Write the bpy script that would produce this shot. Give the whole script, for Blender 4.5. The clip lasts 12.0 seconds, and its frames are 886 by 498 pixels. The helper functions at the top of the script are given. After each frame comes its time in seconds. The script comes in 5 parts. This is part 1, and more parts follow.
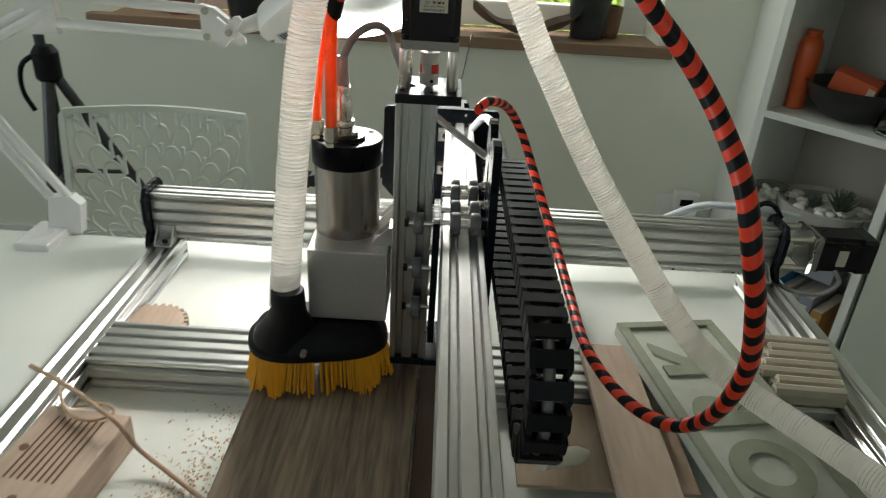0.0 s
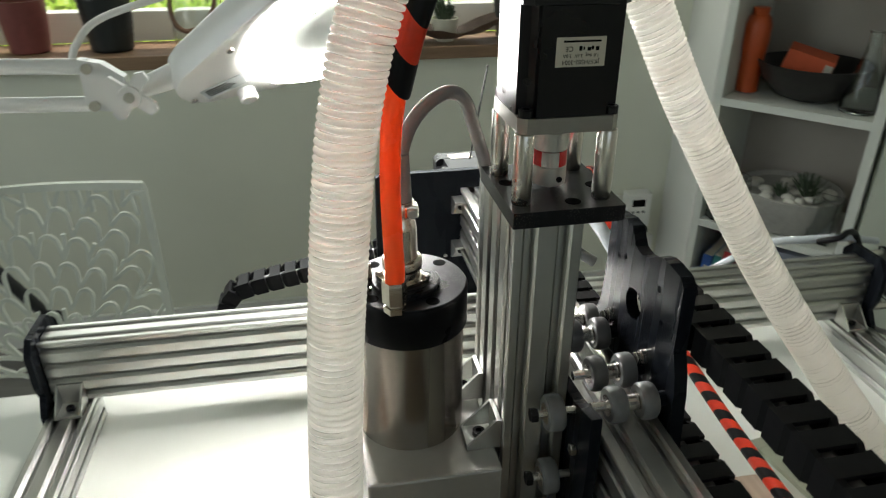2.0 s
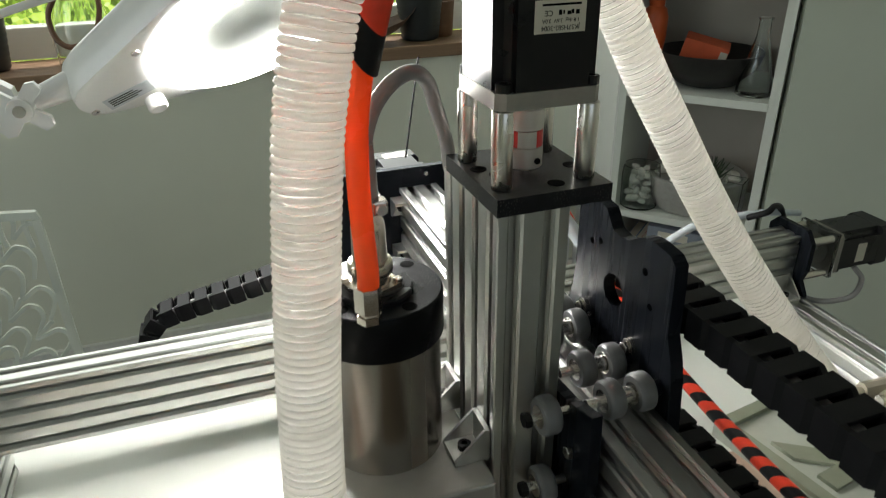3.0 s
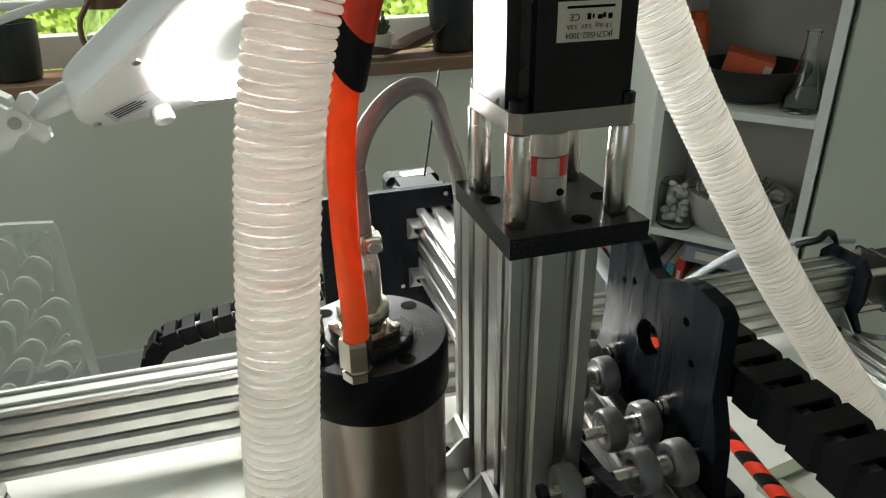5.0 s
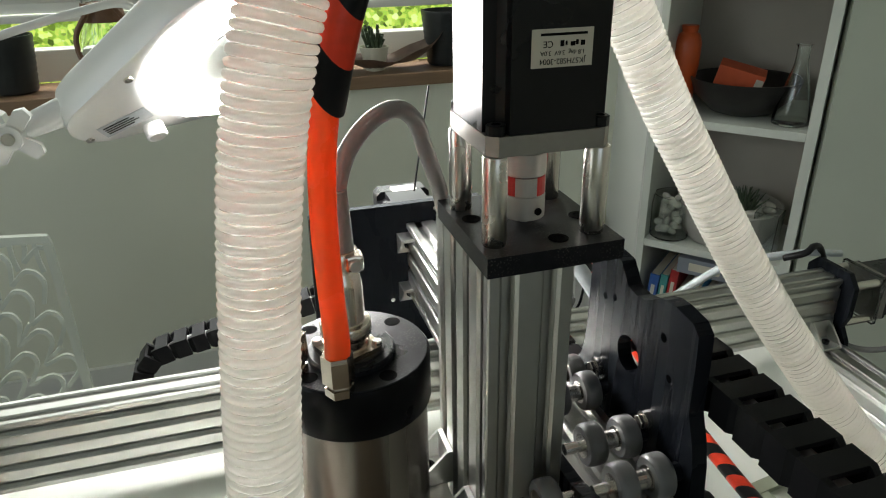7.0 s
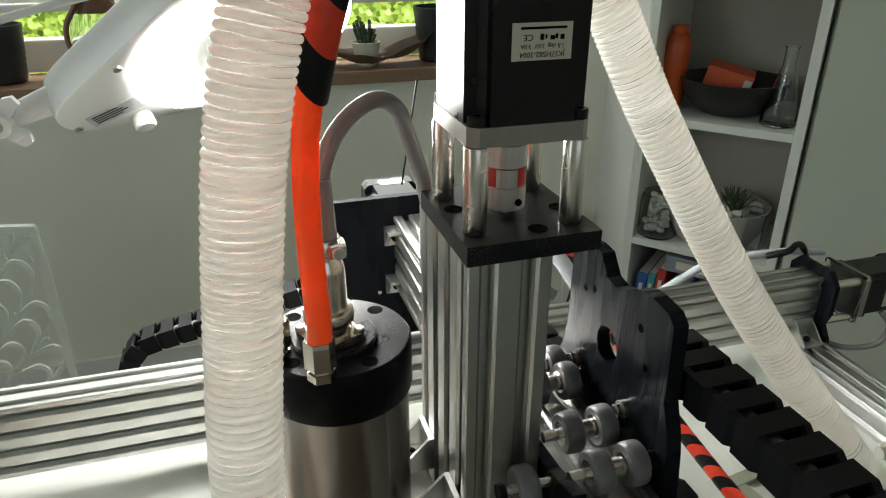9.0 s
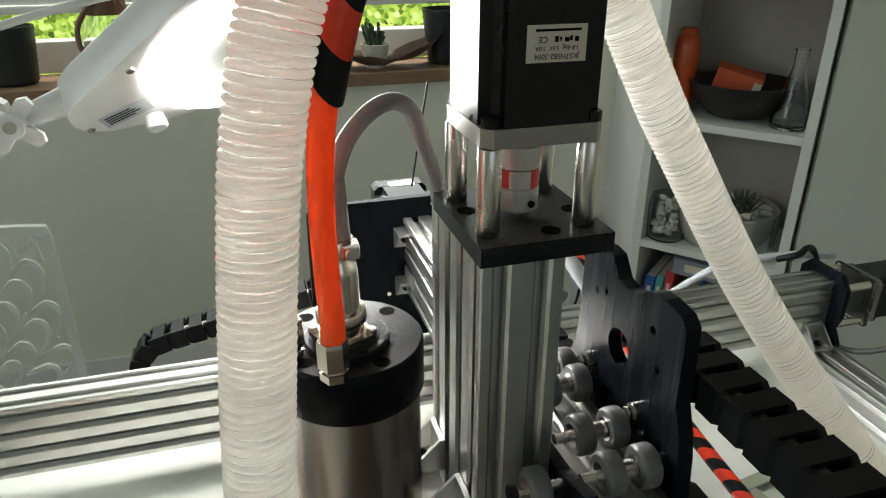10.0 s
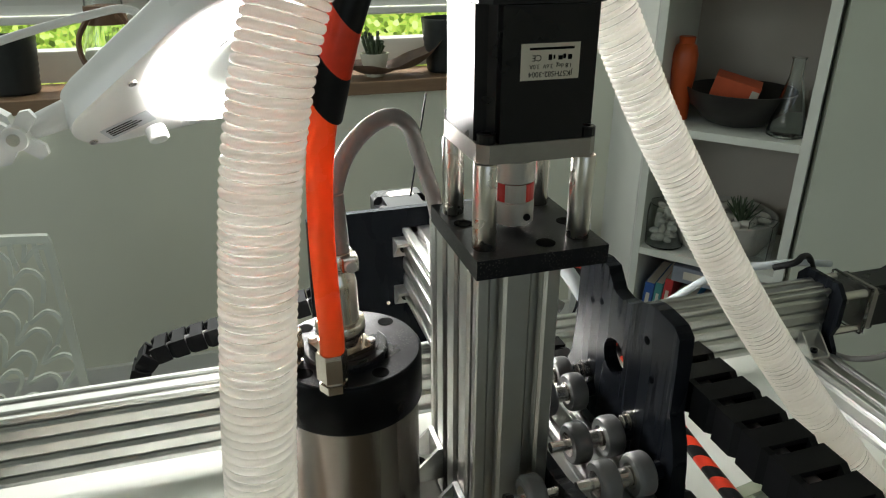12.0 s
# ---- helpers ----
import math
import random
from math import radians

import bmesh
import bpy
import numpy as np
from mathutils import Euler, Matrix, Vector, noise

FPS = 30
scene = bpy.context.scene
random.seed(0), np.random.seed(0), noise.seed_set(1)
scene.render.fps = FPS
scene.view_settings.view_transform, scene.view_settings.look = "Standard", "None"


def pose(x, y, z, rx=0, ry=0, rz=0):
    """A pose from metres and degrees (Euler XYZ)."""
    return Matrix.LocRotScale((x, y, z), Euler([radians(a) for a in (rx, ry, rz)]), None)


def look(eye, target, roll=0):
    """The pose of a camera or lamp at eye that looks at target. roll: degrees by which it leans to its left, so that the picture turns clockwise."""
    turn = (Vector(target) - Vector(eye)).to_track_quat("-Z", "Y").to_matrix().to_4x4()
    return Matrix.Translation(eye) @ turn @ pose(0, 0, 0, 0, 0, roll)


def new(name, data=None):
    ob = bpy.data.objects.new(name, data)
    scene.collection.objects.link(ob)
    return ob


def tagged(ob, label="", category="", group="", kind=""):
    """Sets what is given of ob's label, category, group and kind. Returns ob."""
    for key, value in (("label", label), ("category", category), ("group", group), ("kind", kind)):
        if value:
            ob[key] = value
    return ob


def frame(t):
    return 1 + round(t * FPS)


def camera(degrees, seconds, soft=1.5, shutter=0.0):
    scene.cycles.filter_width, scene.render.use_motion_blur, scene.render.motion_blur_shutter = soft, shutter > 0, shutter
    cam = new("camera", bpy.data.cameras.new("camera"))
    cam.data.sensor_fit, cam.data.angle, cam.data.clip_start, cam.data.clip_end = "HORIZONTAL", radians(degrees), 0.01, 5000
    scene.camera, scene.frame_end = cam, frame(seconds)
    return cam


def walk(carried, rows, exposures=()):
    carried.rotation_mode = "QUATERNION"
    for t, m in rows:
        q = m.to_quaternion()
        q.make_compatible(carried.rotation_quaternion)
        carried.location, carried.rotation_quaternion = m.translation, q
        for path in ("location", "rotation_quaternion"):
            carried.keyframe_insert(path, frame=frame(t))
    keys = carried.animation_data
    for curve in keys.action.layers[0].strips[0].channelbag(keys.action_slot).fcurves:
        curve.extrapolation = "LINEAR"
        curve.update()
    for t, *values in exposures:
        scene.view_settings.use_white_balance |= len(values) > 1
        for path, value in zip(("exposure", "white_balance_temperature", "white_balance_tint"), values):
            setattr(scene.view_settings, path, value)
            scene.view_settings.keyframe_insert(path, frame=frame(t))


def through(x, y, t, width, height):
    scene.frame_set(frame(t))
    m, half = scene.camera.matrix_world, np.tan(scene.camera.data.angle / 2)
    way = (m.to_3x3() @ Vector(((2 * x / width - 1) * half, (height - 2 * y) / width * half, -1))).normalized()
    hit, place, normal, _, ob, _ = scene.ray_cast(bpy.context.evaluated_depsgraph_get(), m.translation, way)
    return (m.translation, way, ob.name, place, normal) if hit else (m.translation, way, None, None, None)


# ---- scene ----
cam = camera(65.0, 12.0, 1.1, 0.4)
PATH = [
    (0, (0.0129, -0.7142, 1.3270), (0.0411, 1.0648, 0.4135), 3.59),
    (0.5, (-0.0240, -0.6422, 1.3186), (0.1049, 1.1424, 0.4250), 3.02),
    (1, (-0.0740, -0.5162, 1.3225), (0.0469, 1.2674, 0.4258), 2.91),
    (1.5, (-0.1089, -0.4293, 1.3151), (0.0491, 1.3511, 0.4176), 2.13),
    (2, (-0.1348, -0.3744, 1.3051), (0.2005, 1.3727, 0.3910), 0.08),
    (2.5, (-0.1806, -0.3565, 1.2941), (0.3678, 1.3333, 0.3753), -2.17),
    (3, (-0.1604, -0.3326, 1.2812), (0.4227, 1.3586, 0.3869), -0.97),
    (3.2, (-0.1524, -0.3206, 1.2812), (0.4093, 1.3855, 0.4015), -0.38),
    (4.8, (-0.1322, -0.2867, 1.2702), (0.3562, 1.4482, 0.4032), -1.2),
    (5, (-0.1302, -0.2847, 1.2702), (0.3683, 1.4487, 0.4061), -1.1),
    (5.5, (-0.1272, -0.2847, 1.2713), (0.3854, 1.4452, 0.4082), -1.2),
    (6, (-0.1262, -0.2907, 1.2724), (0.3780, 1.4433, 0.4126), -1.3),
    (6.5, (-0.1262, -0.2907, 1.2734), (0.3791, 1.4472, 0.4222), -1.2),
    (7, (-0.1243, -0.2916, 1.2764), (0.3866, 1.4516, 0.4396), -1.01),
    (9, (-0.1223, -0.2997, 1.2755), (0.4128, 1.4326, 0.4312), 0.0),
    (9.5, (-0.1193, -0.3016, 1.2776), (0.4376, 1.4288, 0.4436), 0.1),
    (10, (-0.1253, -0.2997, 1.2755), (0.3919, 1.4406, 0.4364), -0.0),
    (10.5, (-0.1213, -0.3016, 1.2776), (0.4065, 1.4386, 0.4451), -0.0),
    (11, (-0.1233, -0.3016, 1.2795), (0.3926, 1.4443, 0.4515), -0.11),
    (11.5, (-0.1253, -0.3026, 1.2765), (0.3868, 1.4405, 0.4403), 0.09),
    (12, (-0.1254, -0.3046, 1.2805), (0.3945, 1.4435, 0.4595), -0.11),
]
walk(cam, [(t, look(eye, target, roll)) for t, eye, target, roll in PATH])


# ---- world, sun and large lights ----
world = bpy.data.worlds.new("world")
scene.world = world
world.use_nodes = True
wn = world.node_tree
sky = wn.nodes.new("ShaderNodeTexSky")
sky.sky_type = "NISHITA"
sky.sun_disc = False
sky.sun_elevation, sky.sun_rotation = radians(48), radians(60)
wn.links.new(sky.outputs[0], wn.nodes["Background"].inputs[0])
wn.nodes["Background"].inputs[1].default_value = 0.12

sun = new("sun", bpy.data.lights.new("sun", "SUN"))
sun.data.energy, sun.data.angle, sun.data.color = 3.0, radians(0.6), (1.0, 0.95, 0.87)
sun.matrix_world = look((3, 6, 7), (0.5, 2.5, 0))


def daylight(name, place, target, width, height, watts, colour):
    lamp = new(name, bpy.data.lights.new(name, "AREA"))
    lamp.data.shape, lamp.data.size, lamp.data.size_y = "RECTANGLE", width, height
    lamp.data.energy, lamp.data.color = watts, colour
    lamp.matrix_world = look(ROOM @ Vector(place), ROOM @ Vector(target))
    return lamp


def zone(k):
    """The place of a zone: plans are drawn round one point above the bench and set into the room k times as large."""
    return Matrix.Translation((0.0129, -0.7142, 1.3270)) @ Matrix.Rotation(radians(-0.6), 4, "Z") @ Matrix.Scale(k, 4) @ Matrix.Translation((-0.02, 0.661, -1.321))


def ground_level(k):
    """The height in a zone's own plan at which the floor of the room lies."""
    return 1.321 - 1.3270 / k


MACHINE, SHOE, LAMP, CHAIR, BENCH, STAND, ROOM = Matrix(), zone(1.075), Matrix.Translation((0.004, 0, -0.007)) @ zone(1.085), Matrix.Translation((-0.468, 0.903, -0.012)) @ Matrix.Rotation(radians(6), 4, "Z") @ Matrix.Translation((0.475, -0.903, 0)) @ zone(1.065), zone(1.0924), zone(1.10), zone(1.145)
ZONE = ROOM

daylight("window_light", (-0.2, 1.52, 1.42), (-0.2, 0.0, 1.0), 1.7, 0.63, 13.0, (0.95, 1.0, 0.93))
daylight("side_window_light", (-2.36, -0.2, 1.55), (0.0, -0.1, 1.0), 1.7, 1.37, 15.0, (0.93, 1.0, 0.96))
# Added fill lamp behind the camera; no window is known there.
daylight("rear_fill_light", (0.1, -2.36, 1.75), (0.1, 0.0, 0.95), 1.6, 1.1, 1.9, (1.0, 0.97, 0.90))


# ---- materials ----
def node_mat(name, base, rough=0.5, metal=0.0, vary=0.12, scale=60.0, bump=0.0, bump_scale=400.0, stretch=(1, 1, 1), tint=None, coat=0.0, rough_vary=0.1, gloss=0.5):
    """A principled surface with stains at one scale, grain at another, and fine relief."""
    m = bpy.data.materials.new(name)
    m.use_nodes = True
    nt = m.node_tree
    n, l = nt.nodes, nt.links
    b = n["Principled BSDF"]
    b.inputs["Roughness"].default_value, b.inputs["Metallic"].default_value = rough, metal
    b.inputs["Coat Weight"].default_value = coat
    b.inputs["Specular IOR Level"].default_value = gloss
    tc = n.new("ShaderNodeTexCoord")
    mp = n.new("ShaderNodeMapping")
    mp.inputs["Scale"].default_value = stretch
    l.new(tc.outputs["Object"], mp.inputs[0])
    big, fine = n.new("ShaderNodeTexNoise"), n.new("ShaderNodeTexNoise")
    big.inputs["Scale"].default_value, fine.inputs["Scale"].default_value = scale * 0.16, scale
    big.inputs["Detail"].default_value = fine.inputs["Detail"].default_value = 5.0
    l.new(mp.outputs[0], big.inputs[0]), l.new(mp.outputs[0], fine.inputs[0])
    add = n.new("ShaderNodeMath")
    add.operation = "ADD"
    l.new(big.outputs[0], add.inputs[0]), l.new(fine.outputs[0], add.inputs[1])
    ramp = n.new("ShaderNodeMapRange")
    ramp.inputs[1].default_value, ramp.inputs[2].default_value = 0.6, 1.4
    l.new(add.outputs[0], ramp.inputs[0])
    mix = n.new("ShaderNodeMix")
    mix.data_type = "RGBA"
    low = tint or tuple(c * (1 - vary) for c in base)
    high = base if tint else tuple(min(1, c * (1 + vary)) for c in base)
    mix.inputs[6].default_value, mix.inputs[7].default_value = (*low, 1), (*high, 1)
    l.new(ramp.outputs[0], mix.inputs[0])
    l.new(mix.outputs[2], b.inputs["Base Color"])
    rr = n.new("ShaderNodeMapRange")
    rr.inputs[3].default_value, rr.inputs[4].default_value = max(0.02, rough - rough_vary), min(1, rough + rough_vary)
    l.new(big.outputs[0], rr.inputs[0])
    l.new(rr.outputs[0], b.inputs["Roughness"])
    if bump:
        nz, bp = n.new("ShaderNodeTexNoise"), n.new("ShaderNodeBump")
        nz.inputs["Scale"].default_value, bp.inputs["Strength"].default_value, bp.inputs["Distance"].default_value = bump_scale, bump, 0.12 / bump_scale
        l.new(mp.outputs[0], nz.inputs[0]), l.new(nz.outputs[0], bp.inputs["Height"]), l.new(bp.outputs[0], b.inputs["Normal"])
    return m


def dusty(name, base, rough):
    """Black lacquer under a thin scatter of pale milling dust and a few smears."""
    m = node_mat(name, base, rough, 0, 0.5, 160, 0.08, 900, gloss=0.18)
    nt = m.node_tree
    n, l = nt.nodes, nt.links
    b = n["Principled BSDF"]
    tc, spots, patch = n.new("ShaderNodeTexCoord"), n.new("ShaderNodeTexVoronoi"), n.new("ShaderNodeTexNoise")
    spots.inputs["Scale"].default_value, patch.inputs["Scale"].default_value = 820.0, 48.0
    patch.inputs["Detail"].default_value = 6.0
    l.new(tc.outputs["Object"], spots.inputs[0]), l.new(tc.outputs["Object"], patch.inputs[0])
    near, thick, both = n.new("ShaderNodeMapRange"), n.new("ShaderNodeMapRange"), n.new("ShaderNodeMath")
    near.inputs[1].default_value, near.inputs[2].default_value = 0.40, 0.02
    thick.inputs[1].default_value, thick.inputs[2].default_value = 0.42, 0.78
    both.operation = "MULTIPLY"
    l.new(spots.outputs["Distance"], near.inputs[0]), l.new(patch.outputs[0], thick.inputs[0])
    l.new(near.outputs[0], both.inputs[0]), l.new(thick.outputs[0], both.inputs[1])
    mix = n.new("ShaderNodeMix")
    mix.data_type = "RGBA"
    old = b.inputs["Base Color"].links[0].from_socket
    l.new(both.outputs[0], mix.inputs[0]), l.new(old, mix.inputs[6])
    mix.inputs[7].default_value = (0.16, 0.15, 0.135, 1)
    l.new(mix.outputs[2], b.inputs["Base Color"])
    return m


def glow_mat(name, colour, strength):
    m = bpy.data.materials.new(name)
    m.use_nodes = True
    b = m.node_tree.nodes["Principled BSDF"]
    b.inputs["Base Color"].default_value = (*colour, 1)
    b.inputs["Emission Color"].default_value = (*colour, 1)
    b.inputs["Emission Strength"].default_value = strength
    return m


def glass_mat(name, colour, rough=0.02):
    m = bpy.data.materials.new(name)
    m.use_nodes = True
    b = m.node_tree.nodes["Principled BSDF"]
    b.inputs["Base Color"].default_value = (*colour, 1)
    b.inputs["Roughness"].default_value, b.inputs["Transmission Weight"].default_value, b.inputs["IOR"].default_value = rough, 1.0, 1.45
    return m


def milky_mat(name, colour, rough, through, scale, clear=0.0):
    """Thin plastic that lets some light through, and part of it straight."""
    m = node_mat(name, colour, rough, 0, 0.06, scale)
    nt = m.node_tree
    b = nt.nodes["Principled BSDF"]
    tr, mx = nt.nodes.new("ShaderNodeBsdfTranslucent"), nt.nodes.new("ShaderNodeMixShader")
    tr.inputs[0].default_value = (*colour, 1)
    mx.inputs[0].default_value = through
    nt.links.new(b.outputs[0], mx.inputs[1]), nt.links.new(tr.outputs[0], mx.inputs[2])
    last = mx
    if clear:
        tp, last = nt.nodes.new("ShaderNodeBsdfTransparent"), nt.nodes.new("ShaderNodeMixShader")
        last.inputs[0].default_value = clear
        nt.links.new(mx.outputs[0], last.inputs[1]), nt.links.new(tp.outputs[0], last.inputs[2])
    nt.links.new(last.outputs[0], nt.nodes["Material Output"].inputs[0])
    return m


def wood_mat(name, light, dark, rough=0.55, scale=14.0, stretch=(6, 1, 6), bump=0.25):
    m = node_mat(name, light, rough, 0, 0.2, scale, bump, scale * 14, stretch, tint=dark)
    return m


ALU = node_mat("anodised_aluminium", (0.60, 0.60, 0.58), 0.33, 1.0, 0.05, 90, 0.05, 900, (1, 1, 1))
ALU_MATT = node_mat("blasted_aluminium", (0.52, 0.51, 0.48), 0.5, 0.8, 0.06, 120, 0.08, 1500)
STEEL = node_mat("turned_steel", (0.30, 0.27, 0.24), 0.25, 1.0, 0.12, 60, 0.05, 500, (1, 1, 0.02))
CHROME = node_mat("polished_steel", (0.66, 0.63, 0.59), 0.27, 1.0, 0.04, 80)
NICKEL = node_mat("nickel_plate", (0.66, 0.60, 0.52), 0.2, 1.0, 0.08, 120)
BLACK_PLATE = node_mat("black_anodised_plate", (0.008, 0.0095, 0.0125), 0.27, 0.0, 0.25, 90, 0.05, 700, (1, 8, 0.3), gloss=0.07, rough_vary=0.05)
BLACK_SIDE = node_mat("satin_black", (0.0045, 0.0045, 0.005), 0.28, 0, 0.3, 120, 0.06, 900, gloss=0.08)
TOP_PLATE = dusty("dusty_black_plate", (0.010, 0.0105, 0.012), 0.34)
BLACK_CAP = dusty("dusty_black_cap", (0.010, 0.011, 0.0135), 0.30)
BLACK_MOTOR = node_mat("black_motor_lacquer", (0.006, 0.006, 0.007), 0.3, 0.0, 0.25, 150, 0.1, 1100, gloss=0.3)
BLACK_PLASTIC = node_mat("black_plastic", (0.007, 0.007, 0.008), 0.46, 0.0, 0.3, 110, 0.08, 800, gloss=0.15)
GREY_PLASTIC = node_mat("dark_grey_plastic", (0.04, 0.045, 0.05), 0.5, 0.0, 0.3, 110, 0.08, 800)
CAST = node_mat("cast_flange", (0.33, 0.315, 0.29), 0.46, 0.9, 0.10, 160, 0.15, 1300)
RED_RUBBER = node_mat("red_rubber", (0.55, 0.015, 0.012), 0.4, 0, 0.12, 150)
ROLLER = node_mat("grey_polymer_roller", (0.15, 0.15, 0.15), 0.32, 0.0, 0.12, 200, 0.05, 900)
HOSE = milky_mat("milky_hose", (0.97, 0.935, 0.89), 0.25, 0.80, 90, 0.58)
HOSE_COIL = milky_mat("milky_hose_coil", (1.0, 0.98, 0.945), 0.14, 0.80, 60)
ORANGE_TUBE = milky_mat("orange_tube", (1.0, 0.20, 0.05), 0.28, 0.45, 120)
SHRINK = node_mat("grey_shrink_sleeve", (0.30, 0.275, 0.26), 0.18, 0, 0.12, 160, coat=0.4)
CABLE_GREY = node_mat("grey_cable", (0.25, 0.24, 0.235), 0.4, 0, 0.1, 200)
CABLE_PALE = node_mat("pale_cable", (0.52, 0.56, 0.58), 0.4, 0, 0.1, 200)
SLEEVE_RED = node_mat("orange_red_sleeve", (0.80, 0.045, 0.012), 0.36, 0, 0.15, 260, 0.3, 1800)
SLEEVE_BLACK = node_mat("black_sleeve", (0.007, 0.007, 0.008), 0.4, 0, 0.3, 260, 0.3, 1800, gloss=0.2)
PLANK = wood_mat("weathered_plank", (0.42, 0.315, 0.215), (0.085, 0.062, 0.045), 0.75, 20, (12, 0.8, 12), 1.0)
PALE_WOOD = wood_mat("pale_wood", (0.55, 0.43, 0.33), (0.40, 0.29, 0.215), 0.6, 18, (8, 1, 8), 0.2)
PLY = wood_mat("plywood", (0.50, 0.38, 0.27), (0.36, 0.26, 0.18), 0.6, 20, (6, 1, 6), 0.2)
SILL_WOOD = wood_mat("oak_sill", (0.30, 0.19, 0.115), (0.20, 0.12, 0.07), 0.45, 12, (1, 10, 10), 0.15)
FLUTE_WOOD = wood_mat("grey_beige_wood", (0.46, 0.42, 0.33), (0.34, 0.30, 0.23), 0.6, 18, (1, 8, 8), 0.2)
SIGN_GREEN = node_mat("grey_green_paint", (0.40, 0.42, 0.36), 0.6, 0, 0.15, 50, 0.2, 400)
SIGN_LETTER = node_mat("olive_paint", (0.24, 0.26, 0.19), 0.6, 0, 0.15, 50, 0.15, 400)
BRISTLE = node_mat("yellow_bristle", (0.80, 0.36, 0.01), 0.5, 0, 0.2, 300, 0.3, 1200, (1, 1, 0.08))
TABLE_WHITE = node_mat("white_laminate", (0.74, 0.76, 0.70), 0.32, 0, 0.03, 12, 0.02, 500)
WALL = node_mat("painted_wall", (0.80, 0.81, 0.69), 0.75, 0, 0.03, 6, 0.10, 260)
# Wall paint darkened: the pier's dimmer light is put into the colour.
PIER_SHADED = node_mat("pier_shade_colour", (0.50, 0.535, 0.45), 0.75, 0, 0.04, 6, 0.10, 260)
CEIL = node_mat("ceiling_paint", (0.78, 0.78, 0.75), 0.8, 0, 0.02, 5, 0.08, 240)
FLOOR = wood_mat("floor_laminate", (0.20, 0.19, 0.18), (0.13, 0.125, 0.12), 0.5, 6, (1, 8, 1), 0.1)
WHITE_PAINT = node_mat("white_paint", (0.80, 0.80, 0.76), 0.4, 0, 0.03, 10, 0.04, 300)
LAMP_WHITE = node_mat("white_lamp_plastic", (0.80, 0.80, 0.78), 0.3, 0, 0.03, 30)
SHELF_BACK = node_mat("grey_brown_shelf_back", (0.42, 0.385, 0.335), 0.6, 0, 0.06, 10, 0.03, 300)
SHELF_WHITE = node_mat("white_shelf_foil", (0.68, 0.70, 0.64), 0.42, 0, 0.03, 10, 0.03, 300)
CHAIR_WHITE = node_mat("white_chair_plastic", (0.66, 0.69, 0.62), 0.42, 0, 0.04, 20)
BOWL_BLACK = node_mat("dark_bowl", (0.018, 0.016, 0.015), 0.45, 0, 0.3, 60)
ORANGE_VASE = node_mat("orange_ceramic", (0.52, 0.085, 0.018), 0.35, 0, 0.1, 40)
ORANGE_BOX = node_mat("orange_card", (0.62, 0.11, 0.04), 0.6, 0, 0.1, 50)
STONE = node_mat("white_pebble", (0.66, 0.64, 0.58), 0.55, 0, 0.12, 90, 0.1, 500)
CONCRETE = node_mat("grey_concrete", (0.36, 0.35, 0.32), 0.75, 0, 0.15, 70, 0.3, 500)
LEAF = node_mat("dark_green_leaf", (0.045, 0.07, 0.035), 0.5, 0, 0.3, 90)
POT_BLACK = node_mat("black_glazed_pot", (0.016, 0.019, 0.020), 0.4, 0, 0.3, 60)
POT_RED = node_mat("red_brown_pot", (0.20, 0.055, 0.05), 0.4, 0, 0.15, 60)
POT_CREAM = node_mat("cream_pot", (0.62, 0.60, 0.50), 0.4, 0, 0.06, 60)
BARK = node_mat("bark_dish", (0.17, 0.12, 0.09), 0.65, 0, 0.35, 50, 0.5, 240)
BROWN = node_mat("brown_leather", (0.16, 0.08, 0.04), 0.5, 0, 0.2, 60)
TRIPOD = node_mat("tripod_grey", (0.05, 0.052, 0.055), 0.35, 0.4, 0.2, 60)
LABEL_WHITE = node_mat("label_paper", (0.60, 0.565, 0.47), 0.5, 0, 0.03, 100)
INK = node_mat("ink", (0.006, 0.006, 0.006), 0.8, 0, 0.1, 100, gloss=0.02)
DUST = node_mat("sawdust", (0.55, 0.36, 0.20), 0.9, 0, 0.3, 300)
TWINE = node_mat("jute_twine", (0.42, 0.29, 0.19), 0.8, 0, 0.25, 400, 0.5, 900)
GLASS = glass_mat("clear_glass", (0.93, 0.97, 0.95))
PANE = glass_mat("window_glass", (0.98, 1.0, 0.99))
CLEAR_PLASTIC = glass_mat("clear_plastic", (0.90, 0.93, 0.93), 0.08)
LED_PANEL = glow_mat("led_panel", (1.0, 0.985, 0.955), 88.0)
BOOKS = [node_mat("book_" + w, c, 0.5, 0, 0.1, 60) for w, c in (("blue", (0.03, 0.10, 0.34)), ("red", (0.42, 0.03, 0.03)), ("teal", (0.05, 0.24, 0.24)), ("cream", (0.60, 0.57, 0.47)), ("azure", (0.02, 0.24, 0.50)), ("grey", (0.22, 0.24, 0.28)), ("green", (0.06, 0.16, 0.07)), ("ochre", (0.38, 0.20, 0.06)))]


# ---- building helpers ----
def part(name, bm, material, parent=None, label="", smooth=False, place=None):
    """Links a bmesh as one mesh object under a thing or a part."""
    bmesh.ops.recalc_face_normals(bm, faces=bm.faces)
    me = bpy.data.meshes.new(name)
    bm.to_mesh(me)
    bm.free()
    me.materials.append(material)
    if smooth:
        me.polygons.foreach_set("use_smooth", [True] * len(me.polygons))
        me.set_sharp_from_angle(angle=radians(38))
    ob = new(name, me)
    ob.parent = parent
    if parent is None:
        ob.matrix_world = ZONE @ (place or Matrix())
    elif place is not None:
        ob.matrix_local = place
    return tagged(ob, label)


